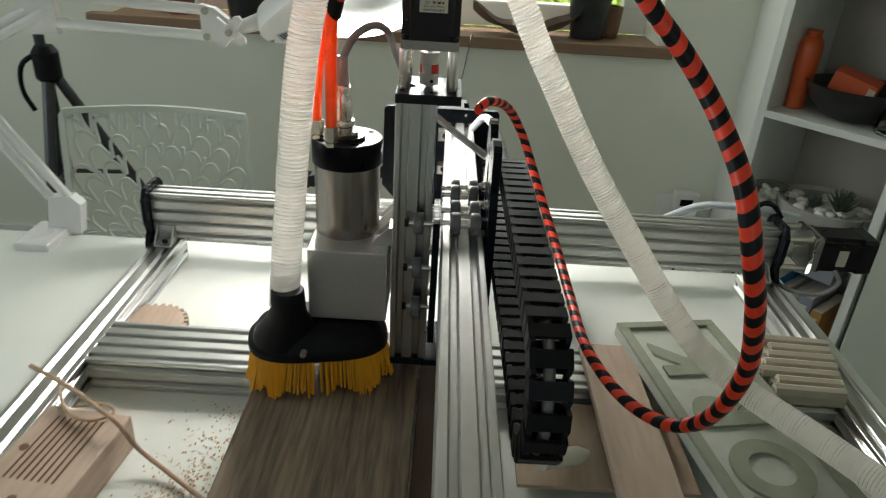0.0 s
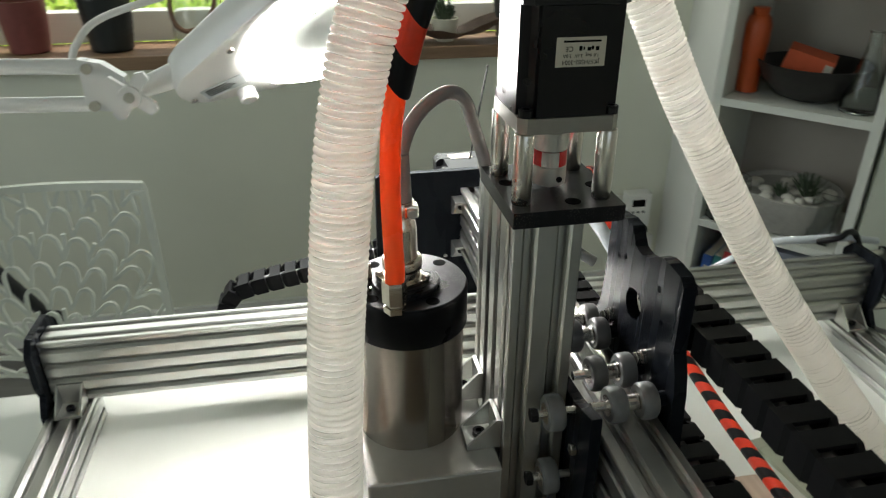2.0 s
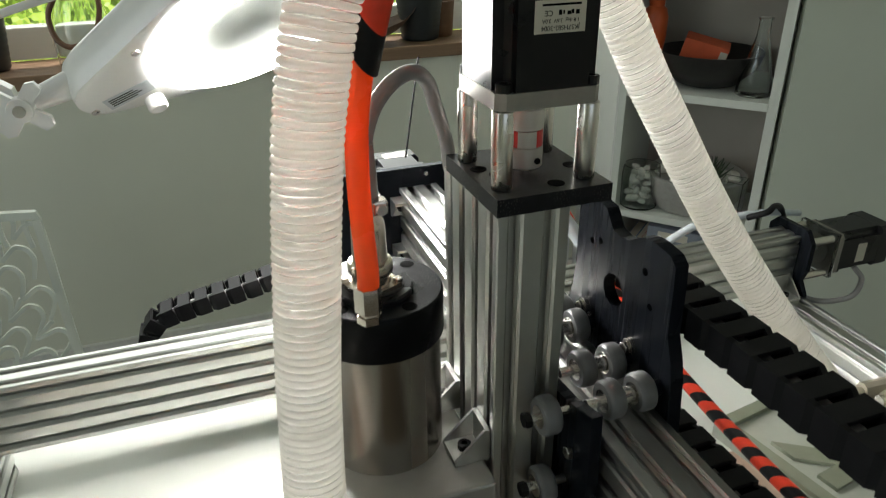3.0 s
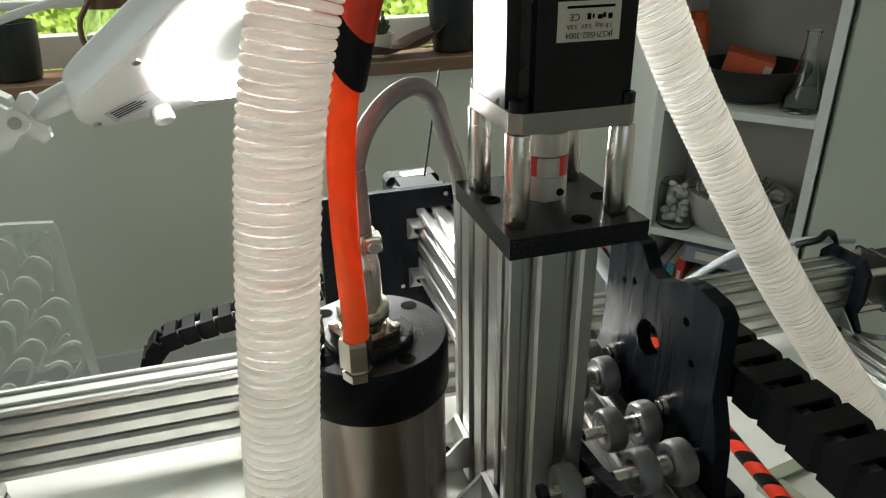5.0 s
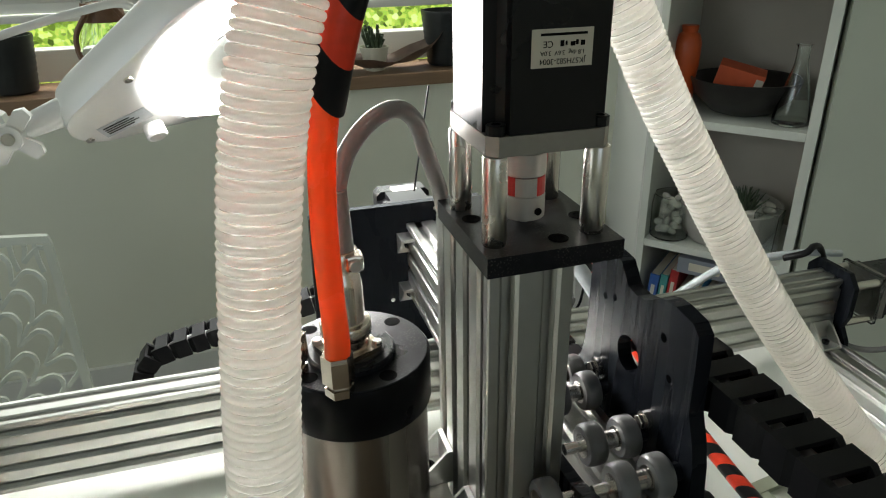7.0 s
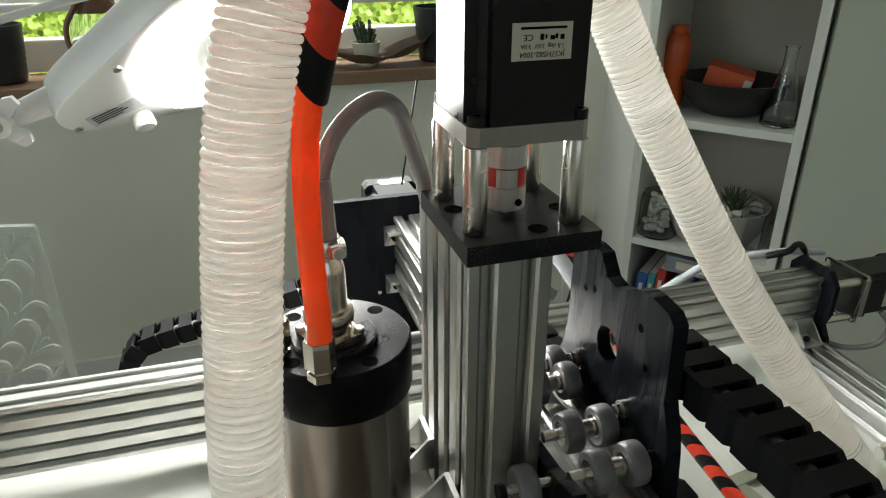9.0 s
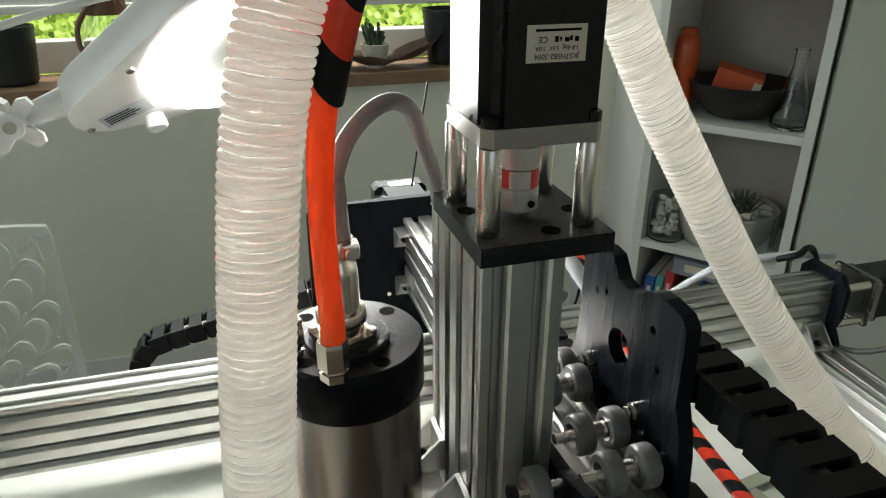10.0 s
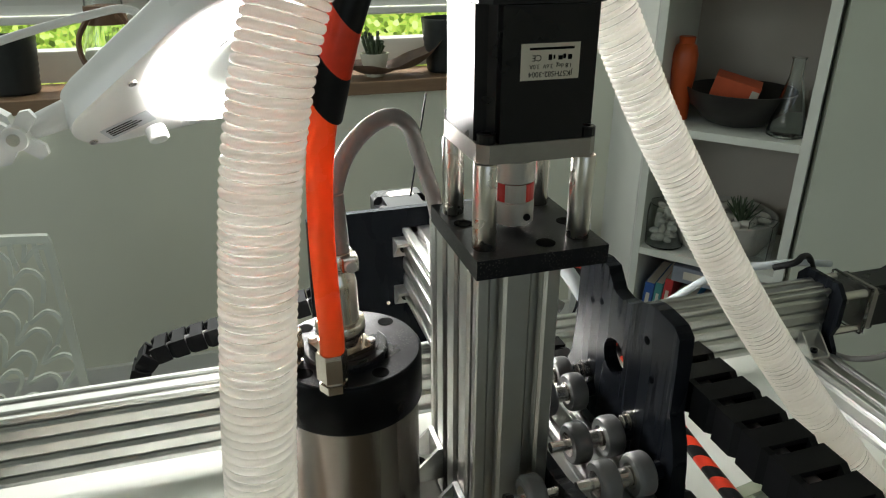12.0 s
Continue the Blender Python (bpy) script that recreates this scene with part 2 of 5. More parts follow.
def thing(name, place, label, category, group=""):
    ob = new(name)
    ob.empty_display_size = 0.02
    ob.matrix_world = ZONE @ place
    return tagged(ob, label, category, group)


def box(bm, x0, x1, y0, y1, z0, z1, bevel=0.0):
    made = bmesh.ops.create_cube(bm, size=1.0, matrix=Matrix.LocRotScale(((x0 + x1) / 2, (y0 + y1) / 2, (z0 + z1) / 2), None, (abs(x1 - x0), abs(y1 - y0), abs(z1 - z0))))
    if bevel:
        edges = list({e for v in made["verts"] for e in v.link_edges})
        bmesh.ops.bevel(bm, geom=edges, offset=bevel, segments=2, affect="EDGES", profile=0.6)
    return bm


def new_box(*size, bevel=0.0):
    return box(bmesh.new(), *size, bevel=bevel)


def lathe(bm, rows, at=(0, 0, 0), axis="z", steps=32, hollow=False):
    """Turns rows of (radius, height) round an axis; the ends are closed."""
    turn = {"z": Matrix(), "x": Matrix.Rotation(radians(90), 4, "Y"), "y": Matrix.Rotation(radians(-90), 4, "X")}[axis]
    m = Matrix.Translation(at) @ turn
    rings = [[bm.verts.new(m @ Vector((r * math.cos(a), r * math.sin(a), h))) for a in (2 * math.pi * k / steps for k in range(steps))] for r, h in rows]
    for low, high in zip(rings, rings[1:]):
        for k in range(steps):
            bm.faces.new((low[k], low[(k + 1) % steps], high[(k + 1) % steps], high[k]))
    if not hollow:
        bm.faces.new(rings[0]), bm.faces.new(rings[-1])
    return bm


def new_lathe(rows, at=(0, 0, 0), axis="z", steps=32, hollow=False):
    return lathe(bmesh.new(), rows, at, axis, steps, hollow)


def rod(bm, a, b, r, steps=16, r2=None):
    a, b = Vector(a), Vector(b)
    m = Matrix.Translation(a) @ (b - a).to_track_quat("Z", "Y").to_matrix().to_4x4()
    length = (b - a).length
    rings = [[bm.verts.new(m @ Vector((rad * math.cos(t), rad * math.sin(t), h))) for t in (2 * math.pi * k / steps for k in range(steps))] for rad, h in ((r, 0), (r2 or r, length))]
    for k in range(steps):
        bm.faces.new((rings[0][k], rings[0][(k + 1) % steps], rings[1][(k + 1) % steps], rings[1][k]))
    bm.faces.new(rings[0]), bm.faces.new(rings[1])
    return bm


def spline(points, count):
    """Points evenly spread along a smooth curve through the given ones."""
    p = [Vector(q) for q in points]
    p = [2 * p[0] - p[1]] + p + [2 * p[-1] - p[-2]]
    dense = []
    for k in range(1, len(p) - 2):
        a, b, c, d = p[k - 1 : k + 3]
        for s in range(24):
            t = s / 24
            dense.append(0.5 * (2 * b + (c - a) * t + (2 * a - 5 * b + 4 * c - d) * t * t + (3 * b - a - 3 * c + d) * t**3))
    dense.append(p[-2])
    run = [0.0]
    for a, b in zip(dense, dense[1:]):
        run.append(run[-1] + (b - a).length)
    out, k = [], 0
    for n in range(count):
        want = run[-1] * n / (count - 1)
        while k < len(run) - 2 and run[k + 1] < want:
            k += 1
        t = (want - run[k]) / max(1e-9, run[k + 1] - run[k])
        out.append(dense[k].lerp(dense[k + 1], min(1, max(0, t))))
    return out, run[-1]


def frames_along(line):
    """A turn for each point of a line that does not twist about it."""
    out, up = [], None
    for k, q in enumerate(line):
        way = (line[min(k + 1, len(line) - 1)] - line[max(k - 1, 0)]).normalized()
        if up is None:
            up = way.orthogonal().normalized()
        up = (up - way * up.dot(way)).normalized()
        out.append((q, up, way.cross(up), way))
    return out


def tube(bm, points, radius, count=60, steps=12, radii=None, closed_ends=True):
    line, length = spline(points, count)
    rings = []
    for k, (q, u, v, w) in enumerate(frames_along(line)):
        r = radii(k / (count - 1)) if radii else radius
        rings.append([bm.verts.new(q + r * (math.cos(a) * u + math.sin(a) * v)) for a in (2 * math.pi * j / steps for j in range(steps))])
    for low, high in zip(rings, rings[1:]):
        for k in range(steps):
            bm.faces.new((low[k], low[(k + 1) % steps], high[(k + 1) % steps], high[k]))
    if closed_ends:
        bm.faces.new(rings[0]), bm.faces.new(rings[-1])
    return bm


def new_tube(*a, **k):
    return tube(bmesh.new(), *a, **k)


def slab(outline, depth, axis="x", start=0.0, bm=None):
    """An outline extruded along an axis: for x the outline is (y, z), for y (x, z), for z (x, y)."""
    bm = bm or bmesh.new()
    put = {"x": lambda a, b, d: (d, a, b), "y": lambda a, b, d: (a, d, b), "z": lambda a, b, d: (a, b, d)}[axis]
    low = [bm.verts.new(put(a, b, start)) for a, b in outline]
    high = [bm.verts.new(put(a, b, start + depth)) for a, b in outline]
    n = len(outline)
    for k in range(n):
        bm.faces.new((low[k], low[(k + 1) % n], high[(k + 1) % n], high[k]))
    for ring in (low, high):
        face = bm.faces.new(ring)
        bmesh.ops.triangulate(bm, faces=[face])
    return bm


def slotted(w, h):
    """The outline of a grooved profile of 20 mm modules, w by h metres, centred."""
    corners = [(-w / 2, -h / 2), (w / 2, -h / 2), (w / 2, h / 2), (-w / 2, h / 2)]
    out = []
    for k in range(4):
        a, b = Vector(corners[k]), Vector(corners[(k + 1) % 4])
        along = (b - a).normalized()
        inward = Vector((-along.y, along.x))
        out.append(a + along * 0.0008 )
        length = (b - a).length
        for j in range(round(length / 0.02)):
            c = a + along * (0.01 + 0.02 * j)
            for s, d in ((-0.0046, 0), (-0.0031, 0.0015), (-0.0031, 0.0022), (-0.0053, 0.0022), (-0.0053, 0.0045), (-0.003, 0.0066), (0.003, 0.0066), (0.0053, 0.0045), (0.0053, 0.0022), (0.0031, 0.0022), (0.0031, 0.0015), (0.0046, 0)):
                out.append(c + along * s + inward * d)
        out.append(b - along * 0.0008)
    return [(q.x, q.y) for q in out]


def extrusion(w, h, length, axis):
    """A profile w by h along an axis from 0; w is the first of the two other axes."""
    return slab(slotted(w, h), length, axis)


def hex_nut(bm, at, r, h, axis="x"):
    return lathe(bm, [(r * 0.9, 0), (r, h * 0.15), (r, h * 0.85), (r * 0.9, h)], at, axis, 6)


# ---- the room ----
TABLE_Z = 0.783
FLOOR_Z = ground_level(1.145)


def structure(name, bm, material, label):
    return tagged(part(name, bm, material), label, name.split("_")[0], kind="structure")


def wall_with_opening(name, x0, x1, y0, y1, z0, z1, ox0, ox1, oz0, oz1, along, label):
    """A wall as one mesh round one opening; along says which way it runs."""
    bm = bmesh.new()
    for a0, a1, c0, c1 in ((x0, ox0, z0, z1), (ox1, x1, z0, z1), (ox0, ox1, z0, oz0), (ox0, ox1, oz1, z1)):
        if along == "x":
            box(bm, a0, a1, y0, y1, c0, c1)
        else:
            box(bm, y0, y1, a0, a1, c0, c1)
    bmesh.ops.remove_doubles(bm, verts=bm.verts, dist=1e-5)
    return structure(name, bm, WALL, label)


structure("floor", new_box(-2.5, 1.6, -2.5, 1.75, FLOOR_Z - 0.05, FLOOR_Z), FLOOR, "dark grey laminate floor under the table")
structure("ceiling", new_box(-2.7, 1.8, -2.7, 1.8, 2.5, 2.6), CEIL, "plain white ceiling")
wall_with_opening("wall_north", -2.5, 1.5, 1.44, 1.74, FLOOR_Z, 2.5, -0.98, 0.62, 0.918, 1.95, "x", "pale grey-green painted wall with a window")
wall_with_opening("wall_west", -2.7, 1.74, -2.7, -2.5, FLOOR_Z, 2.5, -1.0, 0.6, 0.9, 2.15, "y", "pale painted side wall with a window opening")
# The opening here is added, unseen, to go with the rear fill lamp.
wall_with_opening("wall_south", -2.5, 1.5, -2.7, -2.5, FLOOR_Z, 2.5, -0.7, 0.9, 1.15, 2.3, "x", "unseen pale painted rear wall with an added opening")
structure("wall_east", new_box(1.5, 1.7, -2.7, 1.74, FLOOR_Z, 2.5), WALL, "pale painted wall")
structure("wall_pier", slab([(1.118, 0.915), (1.5, 0.60), (1.5, 0.80), (1.16, 0.98)], 2.5 - FLOOR_Z, "z", FLOOR_Z), PIER_SHADED, "grey-green wall pier beside the shelf, darkened in colour as shade")
structure("wall_return", slab([(0.895, 1.44), (0.862, 1.216), (0.885, 1.205), (0.96, 1.44)], 2.5 - FLOOR_Z, "z", FLOOR_Z), WHITE_PAINT, "narrow white painted wall return beside the shelf")
structure("baseboard", new_box(-2.5, 0.89, 1.425, 1.438, FLOOR_Z, FLOOR_Z + 0.08), WHITE_PAINT, "low white baseboard along the wall")

# window, its sill, the blind and what lies outside
structure("trim_sill", new_box(-1.04, 0.662, 1.405, 1.60, 0.922, 0.954, bevel=0.003), SILL_WOOD, "brown wooden window sill board")
win = new("window_1")
win.matrix_world = ZONE
tagged(win, "white plastic window with a lowered blind", "window", kind="structure")
part("window_frame", new_box(-0.98, 0.62, 1.60, 1.66, 0.955, 1.030, bevel=0.004), WHITE_PAINT, win)
part("window_frame", new_box(-0.98, -0.90, 1.60, 1.66, 1.030, 1.95, bevel=0.004), WHITE_PAINT, win)
part("window_frame", new_box(0.54, 0.62, 1.60, 1.66, 1.030, 1.95, bevel=0.004), WHITE_PAINT, win)
part("window_frame", new_box(-0.90, 0.54, 1.60, 1.66, 1.87, 1.95, bevel=0.004), WHITE_PAINT, win)
pane = part("pane", new_box(-0.90, 0.54, 1.628, 1.632, 1.030, 1.87), PANE, win)
pane.visible_shadow = False
blind = thing("window_blind", pose(0, 0, 0), "white pleated window blind hanging low", "blind")
part("bottom_rail", new_box(-0.92, 0.57, 1.545, 1.575, 1.097, 1.115, bevel=0.004), WHITE_PAINT, blind)
for k in range(18):
    z = 1.117 + 0.04 * k
    part("pleat", slab([(1.553, z), (1.567, z + 0.02), (1.553, z + 0.04), (1.551, z + 0.04), (1.565, z + 0.02), (1.551, z)], 1.49, "x", -0.92), WHITE_PAINT, blind)

hedge = bpy.data.materials.new("glowing_foliage")
hedge.use_nodes = True
hn = hedge.node_tree
hv, hr, ho = hn.nodes.new("ShaderNodeTexVoronoi"), hn.nodes.new("ShaderNodeValToRGB"), hn.nodes.new("ShaderNodeTexNoise")
hv.inputs["Scale"].default_value, ho.inputs["Scale"].default_value = 34.0, 9.0
htc, hmx = hn.nodes.new("ShaderNodeTexCoord"), hn.nodes.new("ShaderNodeMath")
hmx.operation = "MULTIPLY_ADD"
hmx.inputs[1].default_value, hmx.inputs[2].default_value = 0.75, 0.05
hn.links.new(htc.outputs["Object"], hv.inputs[0]), hn.links.new(htc.outputs["Object"], ho.inputs[0])
hn.links.new(hv.outputs["Color"], hmx.inputs[0])
hn.links.new(hmx.outputs[0], hr.inputs[0])
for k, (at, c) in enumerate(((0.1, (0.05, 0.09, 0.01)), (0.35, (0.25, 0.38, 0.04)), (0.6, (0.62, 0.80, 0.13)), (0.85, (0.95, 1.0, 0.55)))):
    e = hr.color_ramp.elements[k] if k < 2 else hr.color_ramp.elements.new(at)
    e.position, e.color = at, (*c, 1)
# The leaves glow by themselves: their sunlight is put into the colour as emission.
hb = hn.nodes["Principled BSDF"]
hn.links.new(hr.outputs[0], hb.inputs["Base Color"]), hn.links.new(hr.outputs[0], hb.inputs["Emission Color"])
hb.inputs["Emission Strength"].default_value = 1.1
structure("backdrop", new_box(-6, 6, 5.0, 5.02, -1.5, 2.4), hedge, "green foliage outside the window, its sunlight painted as glow")
structure("ground", new_box(-40, 40, 1.9, 80, -0.4, -0.35), LEAF, "green ground outside the window")

# ---- table ----
ZONE = BENCH
table = thing("table", pose(0, 0, 0), "white laminated work table under the milling machine", "table")
part("tabletop", new_box(-1.15, 0.585, -0.95, 0.362, TABLE_Z - 0.03, TABLE_Z, bevel=0.002), TABLE_WHITE, table)
for x in (-1.08, 0.52):
    for y in (-0.88, 0.30):
        part("leg", new_box(x - 0.025, x + 0.025, y - 0.025, y + 0.025, ground_level(1.0924), TABLE_Z - 0.031), WHITE_PAINT, table)

# ---- the milling machine: fixed frame ----
frame_thing = thing("machine_frame", pose(0, 0, 0), "silver slotted aluminium frame lying on the table", "machine")
FZ = 0.803
for name, x in (("side_rail", -0.398), ("side_rail", 0.511)):
    part(name, extrusion(0.04, 0.04, 1.06, "y"), ALU, frame_thing, place=pose(x, -0.75, FZ))
part("cross_rail", extrusion(0.08, 0.04, 0.869, "x"), ALU, frame_thing, place=pose(-0.378, 0.019, FZ + 0.0008))
part("cross_rail", extrusion(0.08, 0.04, 0.869, "x"), ALU, frame_thing, place=pose(-0.378, -0.48, FZ + 0.0008))
rail = part("guide_rail", extrusion(0.04, 0.08, 0.942, "x"), ALU, frame_thing, place=pose(-0.415, 0.3006, 0.8630) @ Matrix.Diagonal((1, 0.88, 0.91, 1)))
for x in (-0.4225, 0.528):
    part("end_plate", slab([(0.262, 0.806), (0.262, 0.826), (0.272, 0.842), (0.266, 0.858), (0.266, 0.894), (0.278, 0.909), (0.326, 0.909), (0.338, 0.897), (0.338, 0.806)], 0.0065, "x", x), BLACK_PLATE, frame_thing, "black end plate")


def corner_bracket(parent, place, s=0.018):
    """A cast angle bracket: two legs, two cheeks and a screw."""
    bm = bmesh.new()
    box(bm, 0, s, -s / 2, s / 2, 0, 0.003)
    box(bm, 0, 0.003, -s / 2, s / 2, 0.003, s)
    for y in (-s / 2, s / 2 - 0.002):
        slab([(0.003, 0.003), (s, 0.003), (0.003, s)], 0.002, "y", y, bm)
    ob = part("corner_bracket", bm, ALU, parent, "cast aluminium angle bracket", place=place)
    nb = lathe(bmesh.new(), [(0.0042, 0.003), (0.0042, 0.0065), (0.0022, 0.0065), (0.0022, 0.004)], (s * 0.55, 0, 0), "z", 12)
    part("screw", nb, BLACK_MOTOR, ob)
    return ob


corner_bracket(frame_thing, pose(-0.395, 0.283, 0.8235, 0, 0, -90), 0.026)
corner_bracket(frame_thing, pose(0.507, 0.283, 0.8235, 0, 0, -90), 0.026)


def stepper(name, place, label, length, group="stepper motors", paper=True, flange=None):
    """A square stepper motor standing on its flange, shaft down the local -z."""
    ob = thing(name, place, label, "motor", group)
    s = 0.0283
    c = 0.0045
    octo = [(-s + c, -s), (s - c, -s), (s, -s + c), (s, s - c), (s - c, s), (-s + c, s), (-s, s - c), (-s, -s + c)]
    part("flange", slab(octo, 0.0085, "z", 0.0), flange or CAST, ob, "black flange" if flange else "cast grey flange")
    b = 0.0281
    k = 0.0088
    lam = [(-b + k, -b), (b - k, -b), (b - k, -b + 0.0058), (b - 0.0058, -b + k), (b, -b + k), (b, b - k), (b - 0.0058, b - k), (b - k, b - 0.0058), (b - k, b), (-b + k, b), (-b + k, b - 0.0058), (-b + 0.0058, b - k), (-b, b - k), (-b, -b + k), (-b + 0.0058, -b + k), (-b + k, -b + 0.0058)]
    part("body", slab(lam, length - 0.028, "z", 0.0088), BLACK_MOTOR, ob)
    part("end_bell", slab(octo, 0.019, "z", length - 0.0188), BLACK_MOTOR, ob)
    part("boss", new_lathe([(0.019, -0.0016), (0.019, 0.0)], steps=40), CAST, ob)
    part("shaft", new_lathe([(0.0032, -0.022), (0.0032, -0.0017)], steps=16), CHROME, ob)
    h = 0.02357
    for x in (-h, h):
        for y in (-h, h):
            part("screw", new_lathe([(0.0042, 0.0086), (0.0042, 0.0126), (0.0036, 0.013), (0.0022, 0.013), (0.0022, 0.0105)], (x, y, 0), "z", 14), BLACK_MOTOR, ob)
    if paper:
        part("label_plate", new_box(-0.0112, 0.0152, -b - 0.0004, -b - 0.0002, 0.0350, 0.0498, bevel=0.00005), LABEL_WHITE, ob, "white paper rating label")
    return ob


# ---- gantry: beam, back plate and its drive ----
ZONE = MACHINE
gantry = thing("gantry", pose(0, 0, 0), "slotted aluminium gantry beam with a black back plate", "machine")
BX, BTOP = 0.0425, 1.0097
part("beam", extrusion(0.042, 0.08, 1.055, "y"), ALU, gantry, place=pose(BX, -0.72, BTOP - 0.04))
part("back_plate", slab([(-0.076, 0.90), (-0.074, 1.026), (-0.069, 1.030), (0.099, 1.030), (0.104, 1.025), (0.104, 0.90), (0.075, 0.87), (-0.05, 0.87)], 0.008, "y", 0.3355), BLACK_PLATE, gantry, "black gantry end plate")
corner_bracket(gantry, pose(BX - 0.021, 0.3353, 1.0, 0, 90, -90), 0.021)
corner_bracket(gantry, pose(BX - 0.021, 0.3353, 0.945, 0, 90, -90), 0.021)
for x, z in ((0.052, 1.022), (0.004, 0.926)):
    part("bolt", new_lathe([(0.0022, 0.0012), (0.0022, 0.003), (0.0012, 0.003)], (x, 0.3322, z), "y", 12), CHROME, gantry)
part("front_plate", slab([(-0.03, 0.86), (-0.03, 1.03), (0.10, 1.03), (0.10, 0.86)], 0.008, "y", -0.729), BLACK_PLATE, gantry, "black gantry end plate")
stepper("stepper_motor", pose(0.030, 0.344, 1.0000, -90), "black stepper motor behind the gantry plate", 0.056, flange=BLACK_MOTOR)
ZONE = BENCH
stepper("stepper_motor", pose(0.582, 0.303, 0.866, 0, 90, 0), "black stepper motor on the end of the guide rail", 0.09)
mount = thing("motor_mount", pose(0, 0, 0), "clear plastic and steel motor mount on the rail end", "mount")
part("mount_plate", new_box(0.5745, 0.5815, 0.273, 0.333, 0.836, 0.897, bevel=0.001), CLEAR_PLASTIC, mount)
for y in (0.2795, 0.3265):
    for z in (0.8425, 0.8895):
        part("standoff", new_lathe([(0.005, 0.5348), (0.005, 0.5742)], (0, y, z), "x", 16), CHROME, mount)
part("coupling", new_lathe([(0.010, 0.537), (0.0105, 0.5385), (0.0105, 0.5555), (0.010, 0.557)], (0, 0.303, 0.866), "x", 24), ALU, mount)

# ---- the carriage on the beam ----
ZONE = MACHINE
carriage = thing("carriage", pose(0, 0, 0), "black carriage plates with grey rollers riding the beam", "machine")
edge = [(0.052, 0.90), (0.052, 1.022), (0.049, 1.026), (0.046, 1.036), (0.044, 1.050), (0.0435, 1.098), (0.041, 1.106), (0.022, 1.109), (0.012, 1.108), (0.003, 1.097), (-0.006, 1.0955), (-0.015, 1.0975), (-0.026, 1.1045), (-0.032, 1.1065), (-0.040, 1.107), (-0.054, 1.1055), (-0.0595, 1.101), (-0.0605, 1.085), (-0.061, 1.058), (-0.067, 1.043), (-0.070, 1.03), (-0.074, 0.99), (-0.074, 0.93), (-0.064, 0.90)]


def holed(outline, holes, depth, start):
    """A plate in the y-z plane with round holes through it: rings of faces built with a triangle fill."""
    bm = bmesh.new()
    loops = []
    for d in (start, start + depth):
        edges = []
        for ring in [outline] + [[(y + r * math.cos(2 * math.pi * k / 20), z + r * math.sin(2 * math.pi * k / 20)) for k in range(20)] for y, z, r in holes]:
            vs = [bm.verts.new((d, y, z)) for y, z in ring]
            edges += [bm.edges.new((vs[k], vs[(k + 1) % len(vs)])) for k in range(len(vs))]
            loops.append(vs)
        bmesh.ops.triangle_fill(bm, edges=edges, use_beauty=True)
    half = len(loops) // 2
    for a, b in zip(loops[:half], loops[half:]):
        for k in range(len(a)):
            bm.faces.new((a[k], a[(k + 1) % len(a)], b[(k + 1) % len(b)], b[k]))
    return bm


part("side_plate", holed(edge, [(-0.0035, 1.0570, 0.0112), (0.0155, 1.0835, 0.0024), (0.0255, 1.0795, 0.0024), (-0.0335, 1.0855, 0.0026), (-0.042, 1.066, 0.0022)], 0.0085, 0.0675), BLACK_PLATE, carriage, "black machined side plate with a round hole")
inner = [(0.048, 0.875), (0.048, 1.0), (0.02, 1.014), (-0.05, 1.02), (-0.078, 1.028), (-0.080, 0.98), (-0.072, 0.90), (-0.066, 0.875)]
part("side_plate", slab(inner, 0.007, "x", 0.0115), BLACK_PLATE, carriage, "black machined side plate beside the column")


def wheel(bm, at, r, half, axis="x"):
    return lathe(bm, [(r * 0.55, -half), (r * 0.88, -half), (r * 0.97, -half * 0.8), (r, -half * 0.5), (r, half * 0.5), (r * 0.97, half * 0.8), (r * 0.88, half), (r * 0.55, half)], at, axis, 28)


RZ = BTOP + 0.0118
for y in (-0.0600, -0.0280, 0.0160, 0.0350):
    z = RZ
    part("axle", new_lathe([(0.0031, 0.0187), (0.0031, 0.0672)], (0, y, z), "x", 14), CHROME, carriage)
    part("spacer", new_lathe([(0.005, 0.0405), (0.005, 0.0488)], (0, y, z), "x", 16), CHROME, carriage)
    part("spacer", new_lathe([(0.005, 0.0612), (0.005, 0.0672)], (0, y, z), "x", 16), BLACK_PLATE, carriage)
    for x in (0.0345, 0.0548):
        wh = part("roller", wheel(bmesh.new(), (x, y, z), 0.0118, 0.0052), ROLLER, carriage, "grey polymer roller", smooth=True)
        part("bearing", new_lathe([(0.0068, x - 0.0055), (0.0068, x + 0.0055)], (0, y, z), "x", 20), CHROME, wh)
for y, z in ((0.0250, 1.0303), (-0.0300, 1.0312), (-0.026, 0.995)):
    bm = lathe(bmesh.new(), [(0.0056, 0.0640), (0.0056, 0.0673)], (0, y, z), "x", 16)
    hex_nut(bm, (0.0605, y, z), 0.0042, 0.0035)
    part("bolt", bm, CHROME, carriage)
